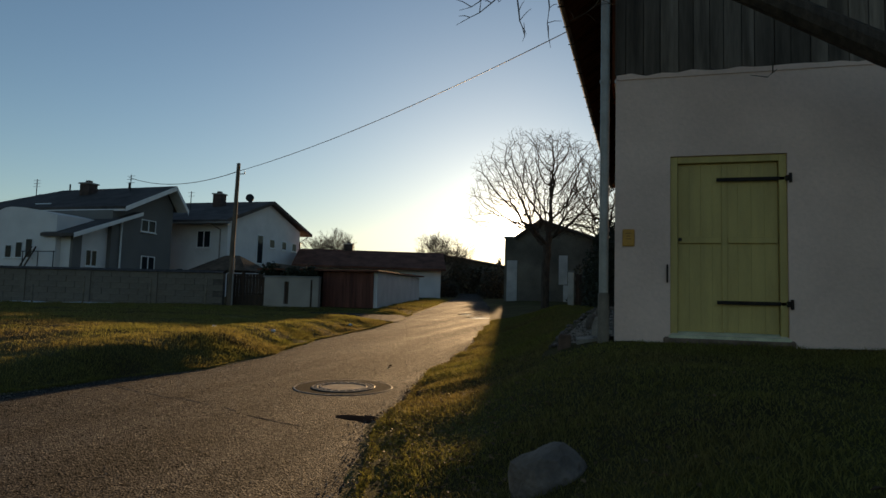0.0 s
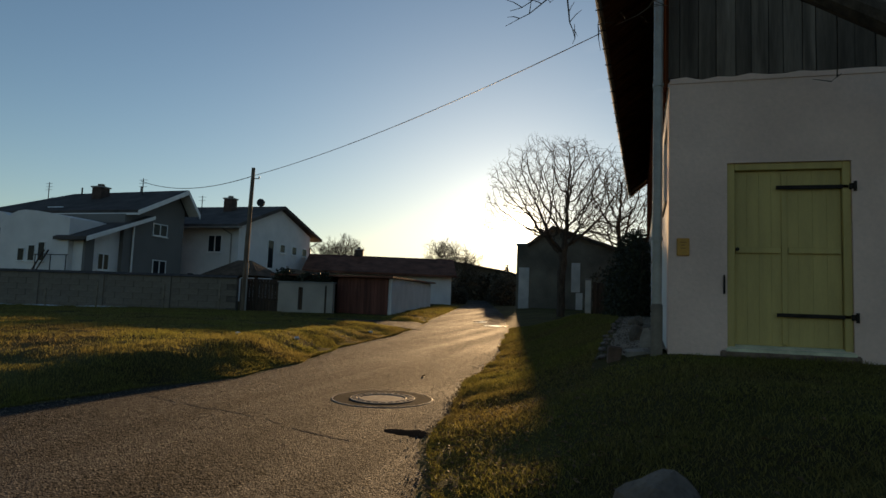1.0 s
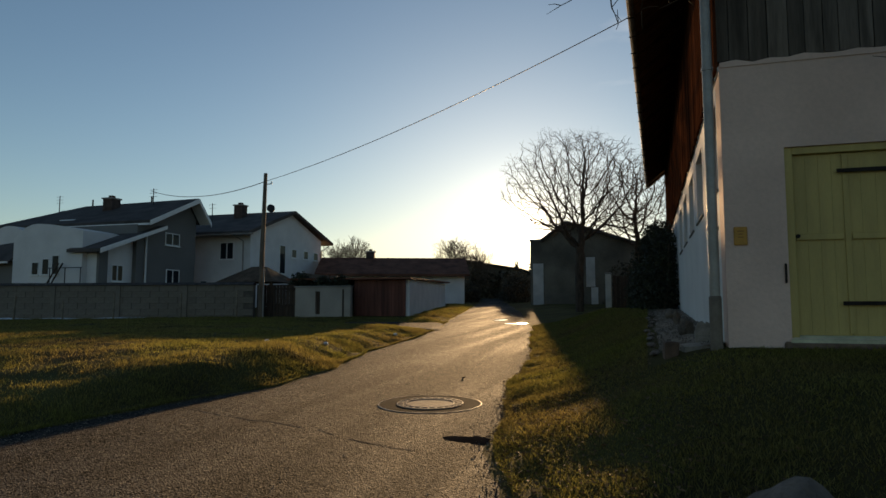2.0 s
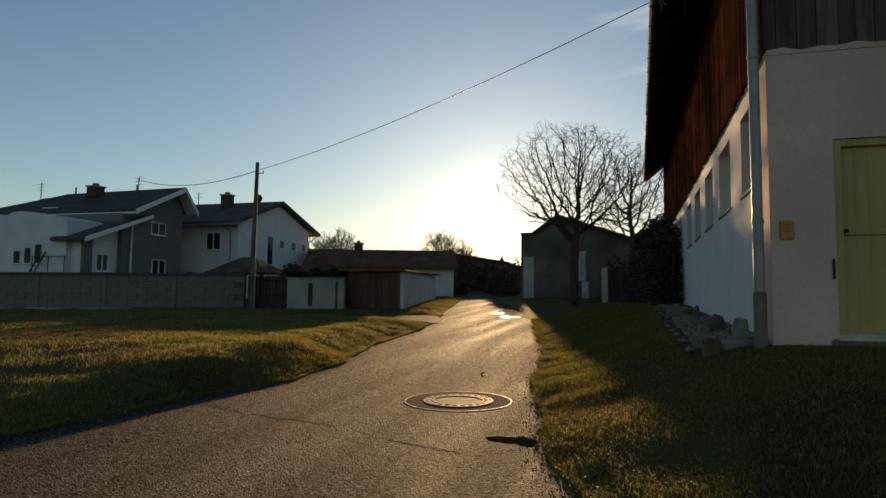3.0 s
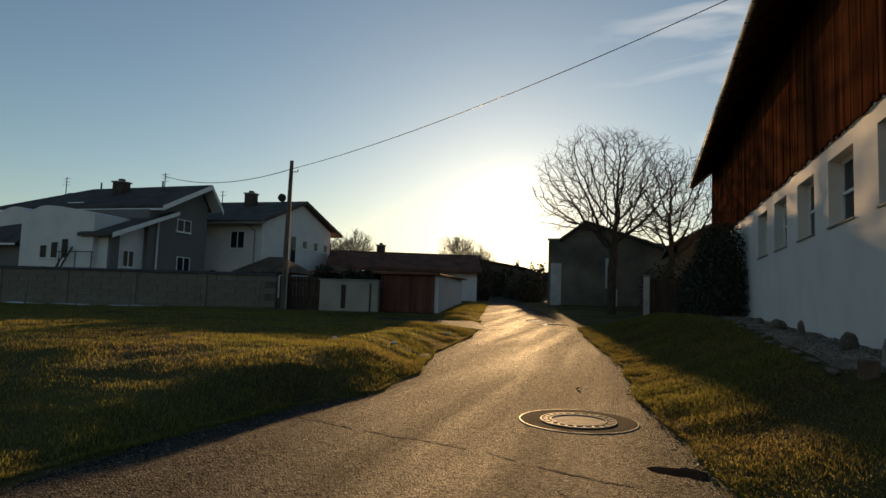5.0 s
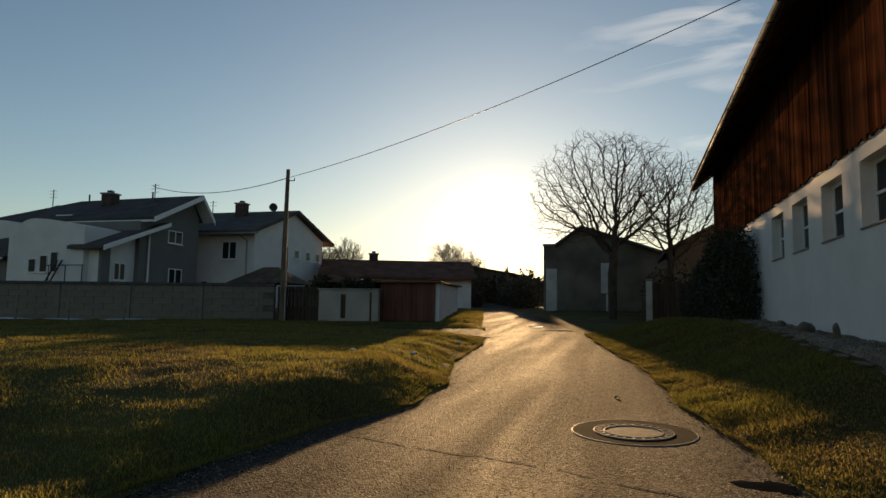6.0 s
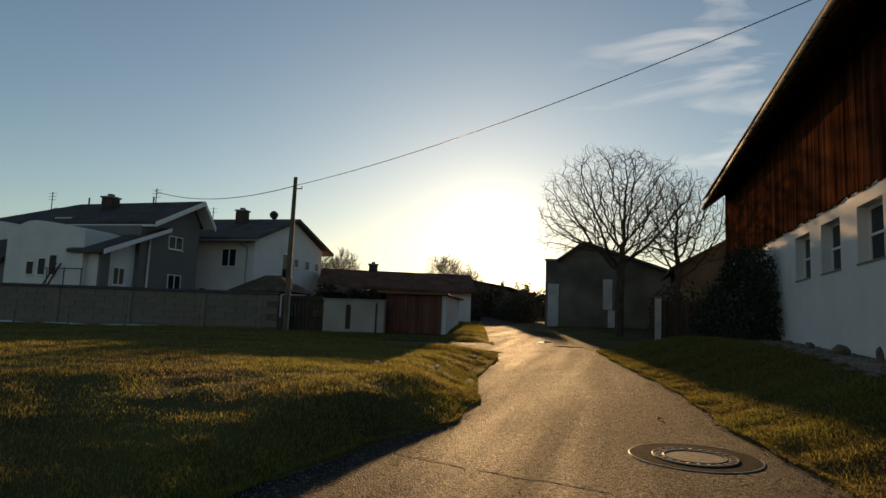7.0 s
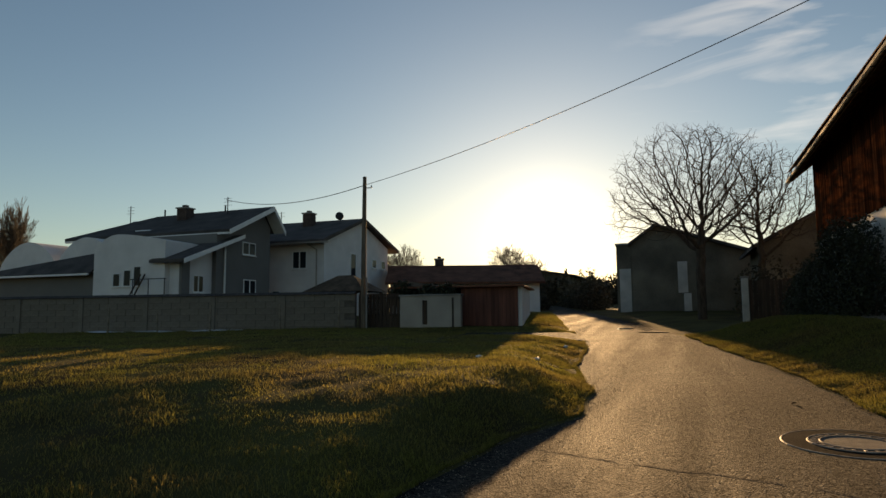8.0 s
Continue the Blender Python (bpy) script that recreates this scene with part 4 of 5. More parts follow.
cop = mesh("coping_tile", [(-0.12, -0.08, 0), (0.12, -0.08, 0), (0.12, 0.14, 0.10), (-0.12, 0.14, 0.10), (0.12, 0.36, 0), (-0.12, 0.36, 0), (-0.12, -0.08, 0.035), (0.12, -0.08, 0.035), (0.12, 0.14, 0.14), (-0.12, 0.14, 0.14), (0.12, 0.36, 0.035), (-0.12, 0.36, 0.035)],
           [(6, 7, 8, 9), (9, 8, 10, 11), (0, 3, 2, 1), (3, 5, 4, 2), (0, 1, 7, 6), (4, 5, 11, 10), (1, 2, 8, 7), (2, 4, 10, 8), (0, 6, 9, 3), (3, 9, 11, 5)], tile)
for k in range(150):
    x = -19.87 - k * 0.252
    ob = new("coping_tile", cop)
    ob.parent = gwall
    ob.matrix_basis = pose(x, wall_y(x), WT + 0.004 + 0.012 * noise.noise((k * 1.7, 0, 0)), 0, 0, math.degrees(ang))

# thin old fence posts before the wall
for x, dy, h, lean in ((-31.5, 1.2, 1.25, 2), (-29.2, 0.8, 0.95, -3), (-26.4, 0.9, 1.3, 1), (-23.1, 0.6, 1.2, -1), (-20.3, 0.5, 1.35, 1)):
    y = wall_y(x) - dy
    ob = part("fence_post", tube([(0, 0, -0.2), (0, 0, h * 0.5), (0.01, 0, h)], [0.05, 0.047, 0.04], 8), mat("weathered_post", (0.24, 0.2, 0.15), 0.9, 0.3, 3, 25, 0.5))
    ob.matrix_basis = pose(x, y, land(x, y), 0, lean, 0)
    tagged(ob, "thin weathered post standing before the garden wall", "post", "posts before the wall")
    ob["category"] = "post"

gate = thing("garden_gate", "dark brown plank gate beside the pole", "gate")
for i in range(12):
    x = -19.6 + i * 0.165
    part("plank", box(x, x + 0.155, wall_y(x) + 0.05, wall_y(x) + 0.09, land(x, 29) + 0.05, 2.65, 0.004), dark_wood, gate)
for z in (1.6, 2.4):
    part("rail", box(-19.62, -17.6, 29.22, 29.28, z, z + 0.1), dark_wood, gate)

white_wall = thing("white_wall", "low white plastered wall with a narrow door", "wall", kind="structure")
part("panel", wall_with_holes(-17.55, -14.6, 0.6, 2.5, [(-16.45, -16.2, 1.2, 2.3)], lambda u, z, d: (u, 29.2 + d, z), 0.25), mat("dull_plaster", (0.38, 0.335, 0.285), 0.9, 0.15, 0.8, 20, 0.4), white_wall)
part("door_leaf", box(-16.45, -16.2, 29.3, 29.34, 1.15, 2.3), dark_wood, white_wall)
part("coping", box(-17.6, -14.55, 29.15, 29.5, 2.5, 2.57, 0.01), concrete, white_wall)
part("panel_strip", box(-15.0, -14.93, 29.16, 29.2, 0.8, 2.4), dark_wood, white_wall)

# ---- pole and cables ----
PX, PY = -19.2, 28.77
pole = thing("utility_pole", "wooden utility pole with an insulator beside the wall", "pole", at=(PX, PY, land(PX, PY)))
part("shaft", tube([(0, 0, -0.3), (-0.07, 0.12, 3), (-0.22, 0.5, 8.3 - land(PX, PY))], [0.13, 0.12, 0.09], 12), mat("pole_wood", (0.16, 0.12, 0.085), 0.9, 0.3, 2, 16, 0.5, stretch=(5, 5, 0.5)), pole)
part("bracket", box(-0.2, 0.16, 0.48, 0.51, 6.72, 6.76), black, pole)
part("insulator", tube([(0.14, 0.495, 6.72), (0.14, 0.495, 6.86)], [0.04, 0.03], 8), white_wood, pole)
part("foot_sleeve", tube([(0.16, -0.05, -0.1), (0.16, -0.03, 2.4)], 0.04, 8), concrete, pole, "pale cable sleeve")
top = Vector((-19.45, 29.35, 7.92))
cable = [top + Vector((0.857 * s, -0.515 * s, 0.0034 * s + 0.0032 * s * s)) for s in np.arange(0, 24.2, 0.8)]
c1 = new("overhead_cable", part("tmp", tube(cable, 0.014, 5), wire_mat).data)
bpy.data.objects.remove(bpy.data.objects["tmp"])
tagged(c1, "black overhead cable from the pole to the barn roof", "cable")
e2 = Vector((-35.9, 40.1, 10.1))
cable = [top.lerp(e2, k / 24) - Vector((0, 0, 0.6 * 4 * (k / 24) * (1 - k / 24))) for k in range(25)]
c2 = new("overhead_cable", part("tmp", tube(cable, 0.02, 5), wire_mat).data)
bpy.data.objects.remove(bpy.data.objects["tmp"])
tagged(c2, "black overhead cable from the pole to the grey house", "cable")

# ---- houses beyond the wall ----
def house_window(parent, plane, u0, u1, z0, z1, at, lights=2, name="window", f=0.07):
    """A white framed window on a wall: plane 'x' faces +x, 'y' faces -y."""
    def bx(a, b, c, d, n0, n1, bm=None):
        return box(at + n0, at + n1, a, b, c, d, bm=bm) if plane == "x" else box(a, b, at - n1, at - n0, c, d, bm=bm)
    bm = bx(u0, u0 + f, z0, z1, -0.02, 0.05)
    bx(u1 - f, u1, z0, z1, -0.02, 0.05, bm)
    bx(u0 + f, u1 - f, z0, z0 + f, -0.02, 0.05, bm)
    bx(u0 + f, u1 - f, z1 - f, z1, -0.02, 0.05, bm)
    w = part(name, bm, white_wood, parent)
    for k in range(1, lights):
        c = u0 + (u1 - u0) * k / lights
        part("mullion", bx(c - 0.045, c + 0.045, z0 + f, z1 - f, -0.01, 0.045), white_wood, w)
    part("pane", bx(u0 + f, u1 - f, z0 + f, z1 - f, -0.01, 0.02), pane, w, "dark glass")
    part("sill", bx(u0 - 0.06, u1 + 0.06, z0 - 0.06, z0 - 0.002, -0.02, 0.12), white_wood, w)
    return w


def chimney(parent, x, y, z0, z1, s=0.45, m=None):
    c = part("chimney", box(x - s, x + s, y - s, y + s, z0, z1), m or brick_red, parent)
    part("cap", box(x - s - 0.08, x + s + 0.08, y - s - 0.08, y + s + 0.08, z1, z1 + 0.1), concrete, c)
    part("flue", box(x - s * 0.4, x + s * 0.4, y - s * 0.4, y + s * 0.4, z1 + 0.1, z1 + 0.3), c.data.materials[0], c)


h1 = thing("house", "grey and white two-storey house with white verge boards", "house")
GX = -33.7
part("gable_wall", prism([(GX, 36.4, 0.6), (GX, 42.4, 0.6), (GX, 42.4, 8.1), (GX, 41.5, 9.25), (GX, 36.4, 7.1)], (-12, 0, 0)), render_grey, h1)
bm = bmesh.new()
q = [bm.verts.new(p) for p in ((GX + 0.9, 36.6, 7.4), (GX + 0.9, 41.5, 9.62), (GX + 0.9, 42.9, 8.05), (-47.2, 42.9, 8.05), (-43.4, 41.5, 9.5), (-47.2, 36.6, 7.4))]
u = [bm.verts.new(v.co - Vector((0, 0, 0.22))) for v in q]
for f in ((0, 1, 4, 5), (1, 2, 3, 4), (3, 5, 4)):
    bm.faces.new([q[k] for k in f])
    bm.faces.new([u[k] for k in f[::-1]])
for a, b in ((0, 1), (1, 2), (2, 3), (3, 5), (5, 0)):
    bm.faces.new((q[a], q[b], u[b], u[a]))
r1 = part("roof", bm, tile, h1, "dark grey tiled roof")
bm = bmesh.new()
prism([(GX + 0.93, 36.5, 7.02), (GX + 0.93, 41.5, 9.27), (GX + 0.93, 43.0, 7.62), (GX + 0.93, 43.0, 7.98), (GX + 0.93, 41.5, 9.6), (GX + 0.93, 36.5, 7.35)], (0.05, 0, 0), bm)
part("verge_board", bm, white_wood, r1, "white verge board")
part("soffit_board", prism([(GX + 0.004, 41.5, 9.39), (GX + 0.004, 42.9, 7.82), (GX + 0.004, 42.9, 7.80), (GX + 0.004, 41.5, 9.37)], (0.9, 0, 0)), white_wood, r1, "white boarded soffit")
part("gutter", box(-47, GX + 0.9, 36.45, 36.6, 7.05, 7.18), white_wood, r1)
bm = bmesh.new()
prism([(GX + 0.7, 32.7, 4.95), (GX + 0.7, 38.3, 7.0), (GX + 0.7, 38.3, 7.2), (GX + 0.7, 32.7, 5.15)], (-2.7, 0, 0), bm)
r2 = part("porch_roof", bm, tile, h1, "lower dark tiled roof")
bm = bmesh.new()
prism([(GX + 0.73, 32.6, 4.85), (GX + 0.73, 38.4, 6.97), (GX + 0.73, 38.4, 7.22), (GX + 0.73, 32.6, 5.15)], (0.05, 0, 0), bm)
part("verge_board", bm, white_wood, r2, "white verge board")
part("porch_wall", prism([(GX - 0.3, 33.4, 0.6), (GX - 0.3, 36.39, 0.6), (GX - 0.3, 36.39, 6.2), (GX - 0.3, 33.4, 5.1)], (-3.0, 0, 0)), plaster, h1)
part("porch_pier", box(GX - 0.29, GX - 0.1, 33.4, 34.1, 0.6, 5.2), render_grey, h1)
part("downpipe", tube([(GX + 0.08, 37.2, 0.8), (GX + 0.08, 37.2, 6.4)], 0.07, 8), white_wood, h1, "white downpipe")
house_window(h1, "x", 39.1, 40.6, 5.95, 6.85, GX)
house_window(h1, "x", 39.3, 40.7, 3.2, 4.25, GX)
house_window(h1, "x", 34.6, 35.6, 3.2, 4.3, GX - 0.3)
chimney(h1, -39.6, 40.2, 8.4, 9.65, 0.42)
for x in (-42.5, -36.9):
    part("vent", tube([(x, 41.3, 9.4), (x, 41.3, 9.95)], 0.06, 6), black, h1)
part("roof_window", box(-41.5, -40.2, 37.4, 38.2, 7.75, 7.82), snow, r1, "bright roof window")
for x, y, z0, z1 in ((-36.15, 40.6, 9.0, 10.4), (-46.6, 42.0, 8.4, 10.6)):
    a = part("mast", tube([(x, y, z0), (x, y, z1)], 0.035, 6), black, h1, "thin roof mast")
    for q in (0.1, 0.35, 0.6):
        part("element", box(x - 0.35, x + 0.35, y - 0.015, y + 0.015, z1 - q - 0.02, z1 - q), black, a)

an = thing("annex_house", "white annex with a rounded roofline and three slit windows", "house")
prof = [(-40.4, 0.6), (-34.75, 0.6), (-34.75, 6.35)] + [(-34.75 - 5.65 * k / 12, 6.35 + 0.55 * math.sin(math.pi * min(1, k / 9) * 0.5) - (0.9 * ((k - 8) / 4) ** 2 if k > 8 else 0)) for k in range(1, 13)]
part("wall", prism([(x, 33.0, z) for x, z in prof], (0, 3.3, 0)), plaster, an)
for x0, z1 in ((-38.7, 4.4), (-37.85, 4.6), (-37.05, 4.8)):
    house_window(an, "y", x0 - 0.05, x0 + 0.5, 3.6, z1, 33.0, 1, f=0.025)
an2 = thing("annex_house", "grey bungalow with white barrel roofs", "house")
part("wall", box(-52, -40.8, 33.5, 40, 0.6, 4.6), render_grey, an2)
for cx, w, zt in ((-43.6, 2.9, 7.2), (-49.0, 3.0, 7.1)):
    pts = [(cx - w + 2 * w * k / 14, 35.2, 4.6 + (zt - 4.6) * math.sin(math.pi * k / 14) ** 0.6) for k in range(15)]
    part("barrel_roof", prism(pts, (0, 6, 0)), plaster, an2, "white barrel roof")
bm = bmesh.new()
prism([(-52.4, 32.9, 4.4), (-40.7, 32.9, 4.4), (-40.7, 35.1, 6.1)], (0, 0, 0.12), bm)
prism([(-52.4, 32.9, 4.402), (-40.7, 35.1, 6.102), (-52.4, 35.1, 4.7)], (0, 0, 0.12), bm)
part("roof", bm, tile, an2, "dark tiled roof")
part("gutter", box(-52.4, -40.7, 32.78, 32.9, 4.38, 4.5), white_wood, an2)

rail = thing("terrace_rail", "thin dark metal rail before the white annex", "railing")
for x in (-36.4, -35.2, -34.0):
    part("post", tube([(x, 32.2, 2.2), (x, 32.2, 3.95)], 0.03, 6), black, rail)
part("handrail", tube([(-36.6, 32.2, 3.95), (-33.9, 32.2, 3.95)], 0.03, 6), black, rail)
part("base", box(-36.7, -33.8, 31.9, 32.9, 0.6, 2.2), render_grey, rail)
lad = thing("leaning_boards", "dark boards leaning on the white annex wall", "boards", at=(-36.6, 32.4, 0.9))
for dx in (0.0, 0.35):
    part("board", tube([(dx - 0.4, -0.3, 1.3), (dx + 0.2, 0.4, 3.4)], 0.05, 6), dark_wood, lad)
part("rest", box(-0.6, 0.3, -0.5, 0.4, -0.3, 1.3), render_grey, lad)

h2 = thing("house", "white two-storey house with a dark low-pitched roof", "house")
HX = -31.0
part("gable_wall", prism([(HX, 45.6, 0.8), (HX, 57.4, 0.8), (HX, 57.4, 7.9), (HX, 51.7, 9.75), (HX, 45.6, 7.6)], (-12, 0, 0)), plaster, h2)
bm = bmesh.new()
prism([(HX + 0.5, 44.6, 7.2), (HX + 0.5, 51.7, 9.75), (HX + 0.5, 59.0, 7.6), (HX + 0.5, 59.0, 7.85), (HX + 0.5, 51.7, 10.02), (HX + 0.5, 44.6, 7.5)], (-13.5, 0, 0), bm)
rf2 = part("roof", bm, tile, h2, "dark tiled roof")
part("gutter", box(-44.4, HX + 0.9, 44.48, 44.6, 7.2, 7.32), zinc, rf2)
part("downpipe", tube([(HX - 0.6, 45.5, 1), (HX - 0.6, 45.5, 6.8), (HX - 1.0, 44.8, 7.2)], 0.06, 8), zinc, h2)
part("downpipe", tube([(HX + 0.1, 57.3, 1), (HX + 0.1, 57.3, 6.9), (HX + 0.2, 58.6, 7.5)], 0.06, 8), black, h2)
house_window(h2, "y", -33.8, -32.5, 5.35, 6.75, 45.6)
house_window(h2, "y", -38.0, -37.2, 5.35, 6.75, 45.6, 1)
house_window(h2, "y", -35.6, -34.9, 2.9, 3.7, 45.6, 1)
house_window(h2, "x", 49.9, 50.9, 4.4, 6.9, HX, 1)
for y in (51.9, 54.0, 55.9):
    house_window(h2, "x", y, y + 0.9, 5.9, 6.7, HX, 1)
chimney(h2, -35.0, 50.0, 9.0, 10.4, 0.4)
dish = part("dish", tube([(-32.75, 51.2, 10.25), (-32.65, 51.1, 10.3), (-32.6, 51.05, 10.3)], [0.36, 0.35, 0.1], 16), black, h2, "black satellite dish")
part("dish_post", tube([(-32.85, 51.4, 9.5), (-32.8, 51.3, 10.25)], 0.04, 6), black, dish)
m2 = part("mast", tube([(-36.8, 48.5, 8.6), (-36.8, 48.5, 10.5)], 0.035, 6), black, h2)
for q in (0.1, 0.4):
    part("element", box(-37.15, -36.45, 48.485, 48.515, 10.5 - q - 0.02, 10.5 - q), black, m2)

gz = thing("pavilion", "small garden pavilion with a dark hipped roof", "pavilion", at=(-24.0, 36.0, 1.1))
bm = bmesh.new()
v = [bm.verts.new(p) for p in ((-2.0, -1.6, 1.95), (2.0, -1.6, 1.95), (2.0, 1.6, 1.95), (-2.0, 1.6, 1.95), (-0.5, 0, 2.95), (0.5, 0, 2.95))]
for f in ((0, 1, 5, 4), (1, 2, 5), (2, 3, 4, 5), (3, 0, 4), (3, 2, 1, 0)):
    bm.faces.new([v[i] for i in f])
part("roof", bm, mat("brown_shingles", (0.12, 0.085, 0.06), 0.9, 0.3, 2, 14, 0.6, depth=0.02, spec=0.08), gz)
for x in (-1.7, 1.7):
    for y in (-1.3, 1.3):
        part("post", box(x - 0.08, x + 0.08, y - 0.08, y + 0.08, -0.2, 1.97), dark_wood, gz)

# ---- sheds along the lane ----
shed = thing("shed", "long low shed with red-brown front and pale lane side", "shed")
part("side_wall", prism([(-12.1, 30.6, 0.6), (-15.3, 47.0, 0.6), (-15.3, 47.0, 3.3), (-12.1, 30.6, 2.88)], (-0.25, 0, 0)), plaster, shed, "pale plastered wall along the lane")
x = -15.0
for i in range(15):
    part("board", box(x, x + 0.175, 30.5, 30.54, land(x, 30.5) + 0.02, 2.88, 0.004), red_wood, shed)
    x += 0.182
part("front_backing", box(-15.0, -12.3, 30.545, 30.65, 0.6, 2.88), red_wood, shed)
part("rear_wall", box(-18.3, -18.0, 31, 47, 0.6, 3.3), house_dark, shed)
bm = bmesh.new()
prism([(-18.6, 30.15, 2.9), (-11.9, 30.15, 2.9), (-15.05, 47.4, 3.35), (-18.6, 47.4, 3.35)], (0, 0, 0.09), bm)
part("roof", bm, tile_red, shed, "low dark red roof")
long_house = thing("long_house", "long low house with a tiled roof and brick chimney", "house", at=(-23.7, 58.5, 0), rz=20)
part("wall", box(-6.6, 6.2, -3.6, 3.6, 0.8, 4.5), plaster, long_house)
bm = bmesh.new()
prism([(-7.0, -4.3, 4.3), (-7.0, 0, 6.0), (-7.0, 4.3, 4.3), (-7.0, 4.3, 4.5), (-7.0, 0, 6.22), (-7.0, -4.3, 4.5)], (13.6, 0, 0), bm)
part("roof", bm, tile_red, long_house, "brownish red tiled roof")
chimney(long_house, -2.4, 0.2, 5.4, 6.75, 0.4)

# an old tarred seam across the lane
pts = [(-7.0, 7.75), (-6.6, 7.42), (-6.26, 7.3), (-5.55, 7.05), (-4.9, 6.9), (-4.3, 6.66), (-3.7, 6.33), (-3.0, 6.1)]
line = []
for (xa, ya), (xb, yb) in zip(pts, pts[1:]):
    for k in range(6):
        x, y = xa + (xb - xa) * k / 6, ya + (yb - ya) * k / 6
        line.append((x, y + 0.06 * noise.noise((x * 4, 0, 2)), 0.0045 + 0.004 * noise.noise((x * 6, 1, 0))))
vs = []
for x, y, w in line:
    vs += [(x, y - w, road_z(x, y - w) + 0.006), (x, y, road_z(x, y) + 0.008), (x, y + w, road_z(x, y + w) + 0.006)]
fs = [f for k in range(len(line) - 1) if noise.noise((line[k][0] * 2.3, 0, 6)) > -0.22 for f in ((3 * k, 3 * k + 3, 3 * k + 4, 3 * k + 1), (3 * k + 1, 3 * k + 4, 3 * k + 5, 3 * k + 2))]
tagged(new("road_seam", mesh("road_seam", vs, fs, mat("tar_seam", (0.10, 0.085, 0.066), 0.9, 0.3, 5, 40, 0.4), True)), "thin broken seam across the worn asphalt", "seam", kind="structure")

# ---- driveway, puddle and small litter ----
vs, fs = [], []
for j in range(17):
    y = 22.6 + 4.2 * j / 16
    for k in range(25):
        x = -13.2 - 0.3 * j / 16 + (road_left(y) + 0.25 + 13.2) * k / 24
        vs.append((x, y, land(x, y) + 0.02 - (0.06 if j in (0, 16) or k == 0 else 0)))
fs = [(j * 25 + i, j * 25 + i + 1, (j + 1) * 25 + i + 1, (j + 1) * 25 + i) for j in range(16) for i in range(24)]
tagged(new("driveway", mesh("driveway", vs, fs, asphalt, True)), "short asphalt driveway from the lane to the red shed", "driveway", kind="structure")


def flat_patch(name, x, y, rx, ry, lift, material, label, category, seed, follow):
    n = 28
    vs = [(x, y, follow(x, y) + lift)]
    for k in range(n):
        a = k * math.tau / n
        s = 1 + 0.35 * noise.noise((math.cos(a) * 1.3 + seed, math.sin(a) * 1.3, seed))
        px, py = x + rx * s * math.cos(a), y + ry * s * math.sin(a)
        vs.append((px, py, follow(px, py) + lift * 0.4))
    return tagged(new(name, mesh(name, vs, [(0, k + 1, (k + 1) % n + 1) for k in range(n)], material, True)), label, category)


flat_patch("puddle", -6.35, 27.7, 0.55, 0.35, 0.012, water, "shallow puddle shining on the lane", "puddle", 2.0, road_z)
flat_patch("puddle", -7.6, 30.5, 0.35, 0.5, 0.012, water, "shallow puddle shining on the lane", "puddle", 5.0, road_z)
flat_patch("tar_patch", -2.78, 6.72, 0.30, 0.17, 0.008, mat("black_patch", (0.024, 0.022, 0.021), 0.98, 0.2, 4, 40, 0.6, spec=0.0), "black mended patch in the asphalt edge", "patch", 8.0, road_z)
for k, (x, rx) in enumerate(((-32.6, 1.7), (-29.6, 1.5), (-26.6, 1.6))):
    flat_patch("snow_patch", x, wall_y(x) - 0.45, rx, 0.36, 0.11, snow, "melting strip of snow at the wall foot", "snow", 3.0 + k, land)
for k, (x, y) in enumerate(((-8.25, 18.85), (-8.9, 12.9), (-8.0, 13.9))):
    ob = place_rock("paper_scrap", (x, y, land(x, y) + 0.03), (0.06, 0.05, 0.035), 90.0 + k, "crumpled white scrap lying in grass", material=white_wood, group="white scraps")
    ob["category"] = "litter"
bm = tube([(-0.03, 0, 0.0), (-0.012, 0.01, 0.012), (0.012, 0.0, 0.02), (0.03, -0.012, 0.012)], [0.002, 0.012, 0.010, 0.002], 5)
lf = part("dry_leaf", bm, dark_wood)
lf.matrix_basis = pose(-3.95, 10.9, road_z(-3.95, 10.9) + 0.005, 0, 0, 30)
tagged(lf, "curled brown dry leaf lying on asphalt", "leaf")

# ---- woods and hedges in the distance ----
def thicket(name, label, blobs, count, size, seed, material=None):
    t = thing(name, label, "trees", kind="stuff")
    leaf_cloud("branches", blobs, count, size, seed, material or brush, t)
    return t


hall = thing("farm_hall", "distant broad farm hall with a low dark roof", "barn")
part("wall", prism([(-41, 104, 2.0), (-21.2, 104, 2.0), (-21.2, 104, 7.7), (-31.0, 104, 9.3), (-41, 104, 7.7)], (0, 26, 0)), house_dark, hall)
part("roof", prism([(-42, 103.2, 7.55), (-31.0, 103.2, 9.35), (-20.0, 103.2, 7.55), (-20.0, 103.2, 7.75), (-31.0, 103.2, 9.6), (-42, 103.2, 7.75)], (0, 27.5, 0)), tile, hall, "low dark roof")
wr = random.Random(3)
blobs = []
for k in range(56):
    x = -85 + k * 2.0 + wr.uniform(-1, 1)
    y = 136 + wr.uniform(-4, 4)
    h = wr.uniform(3.0, 3.9) * (1.0 if -45 < x < 0 else 0.8)
    blobs.append(((x, y, 2.6 + h * 0.9), (2.2, 1.6, h)))
for k in range(14):
    x = -26.5 + k * 1.1 + wr.uniform(-0.3, 0.3)
    blobs.append(((x, 101 + wr.uniform(-2, 2), 4.6 - 0.08 * k), (1.3, 1.2, wr.uniform(2.6, 3.3))))
for x, h in ((-27.2, 2.2), (-24.3, 1.7), (-22.4, 2.3), (-21.6, 1.5)):
    blobs.append(((x, 137, 9.6), (0.55, 0.5, h)))
thicket("woodland", "distant dark line of winter trees at the lane's end", blobs, 42000, 0.38, 5)
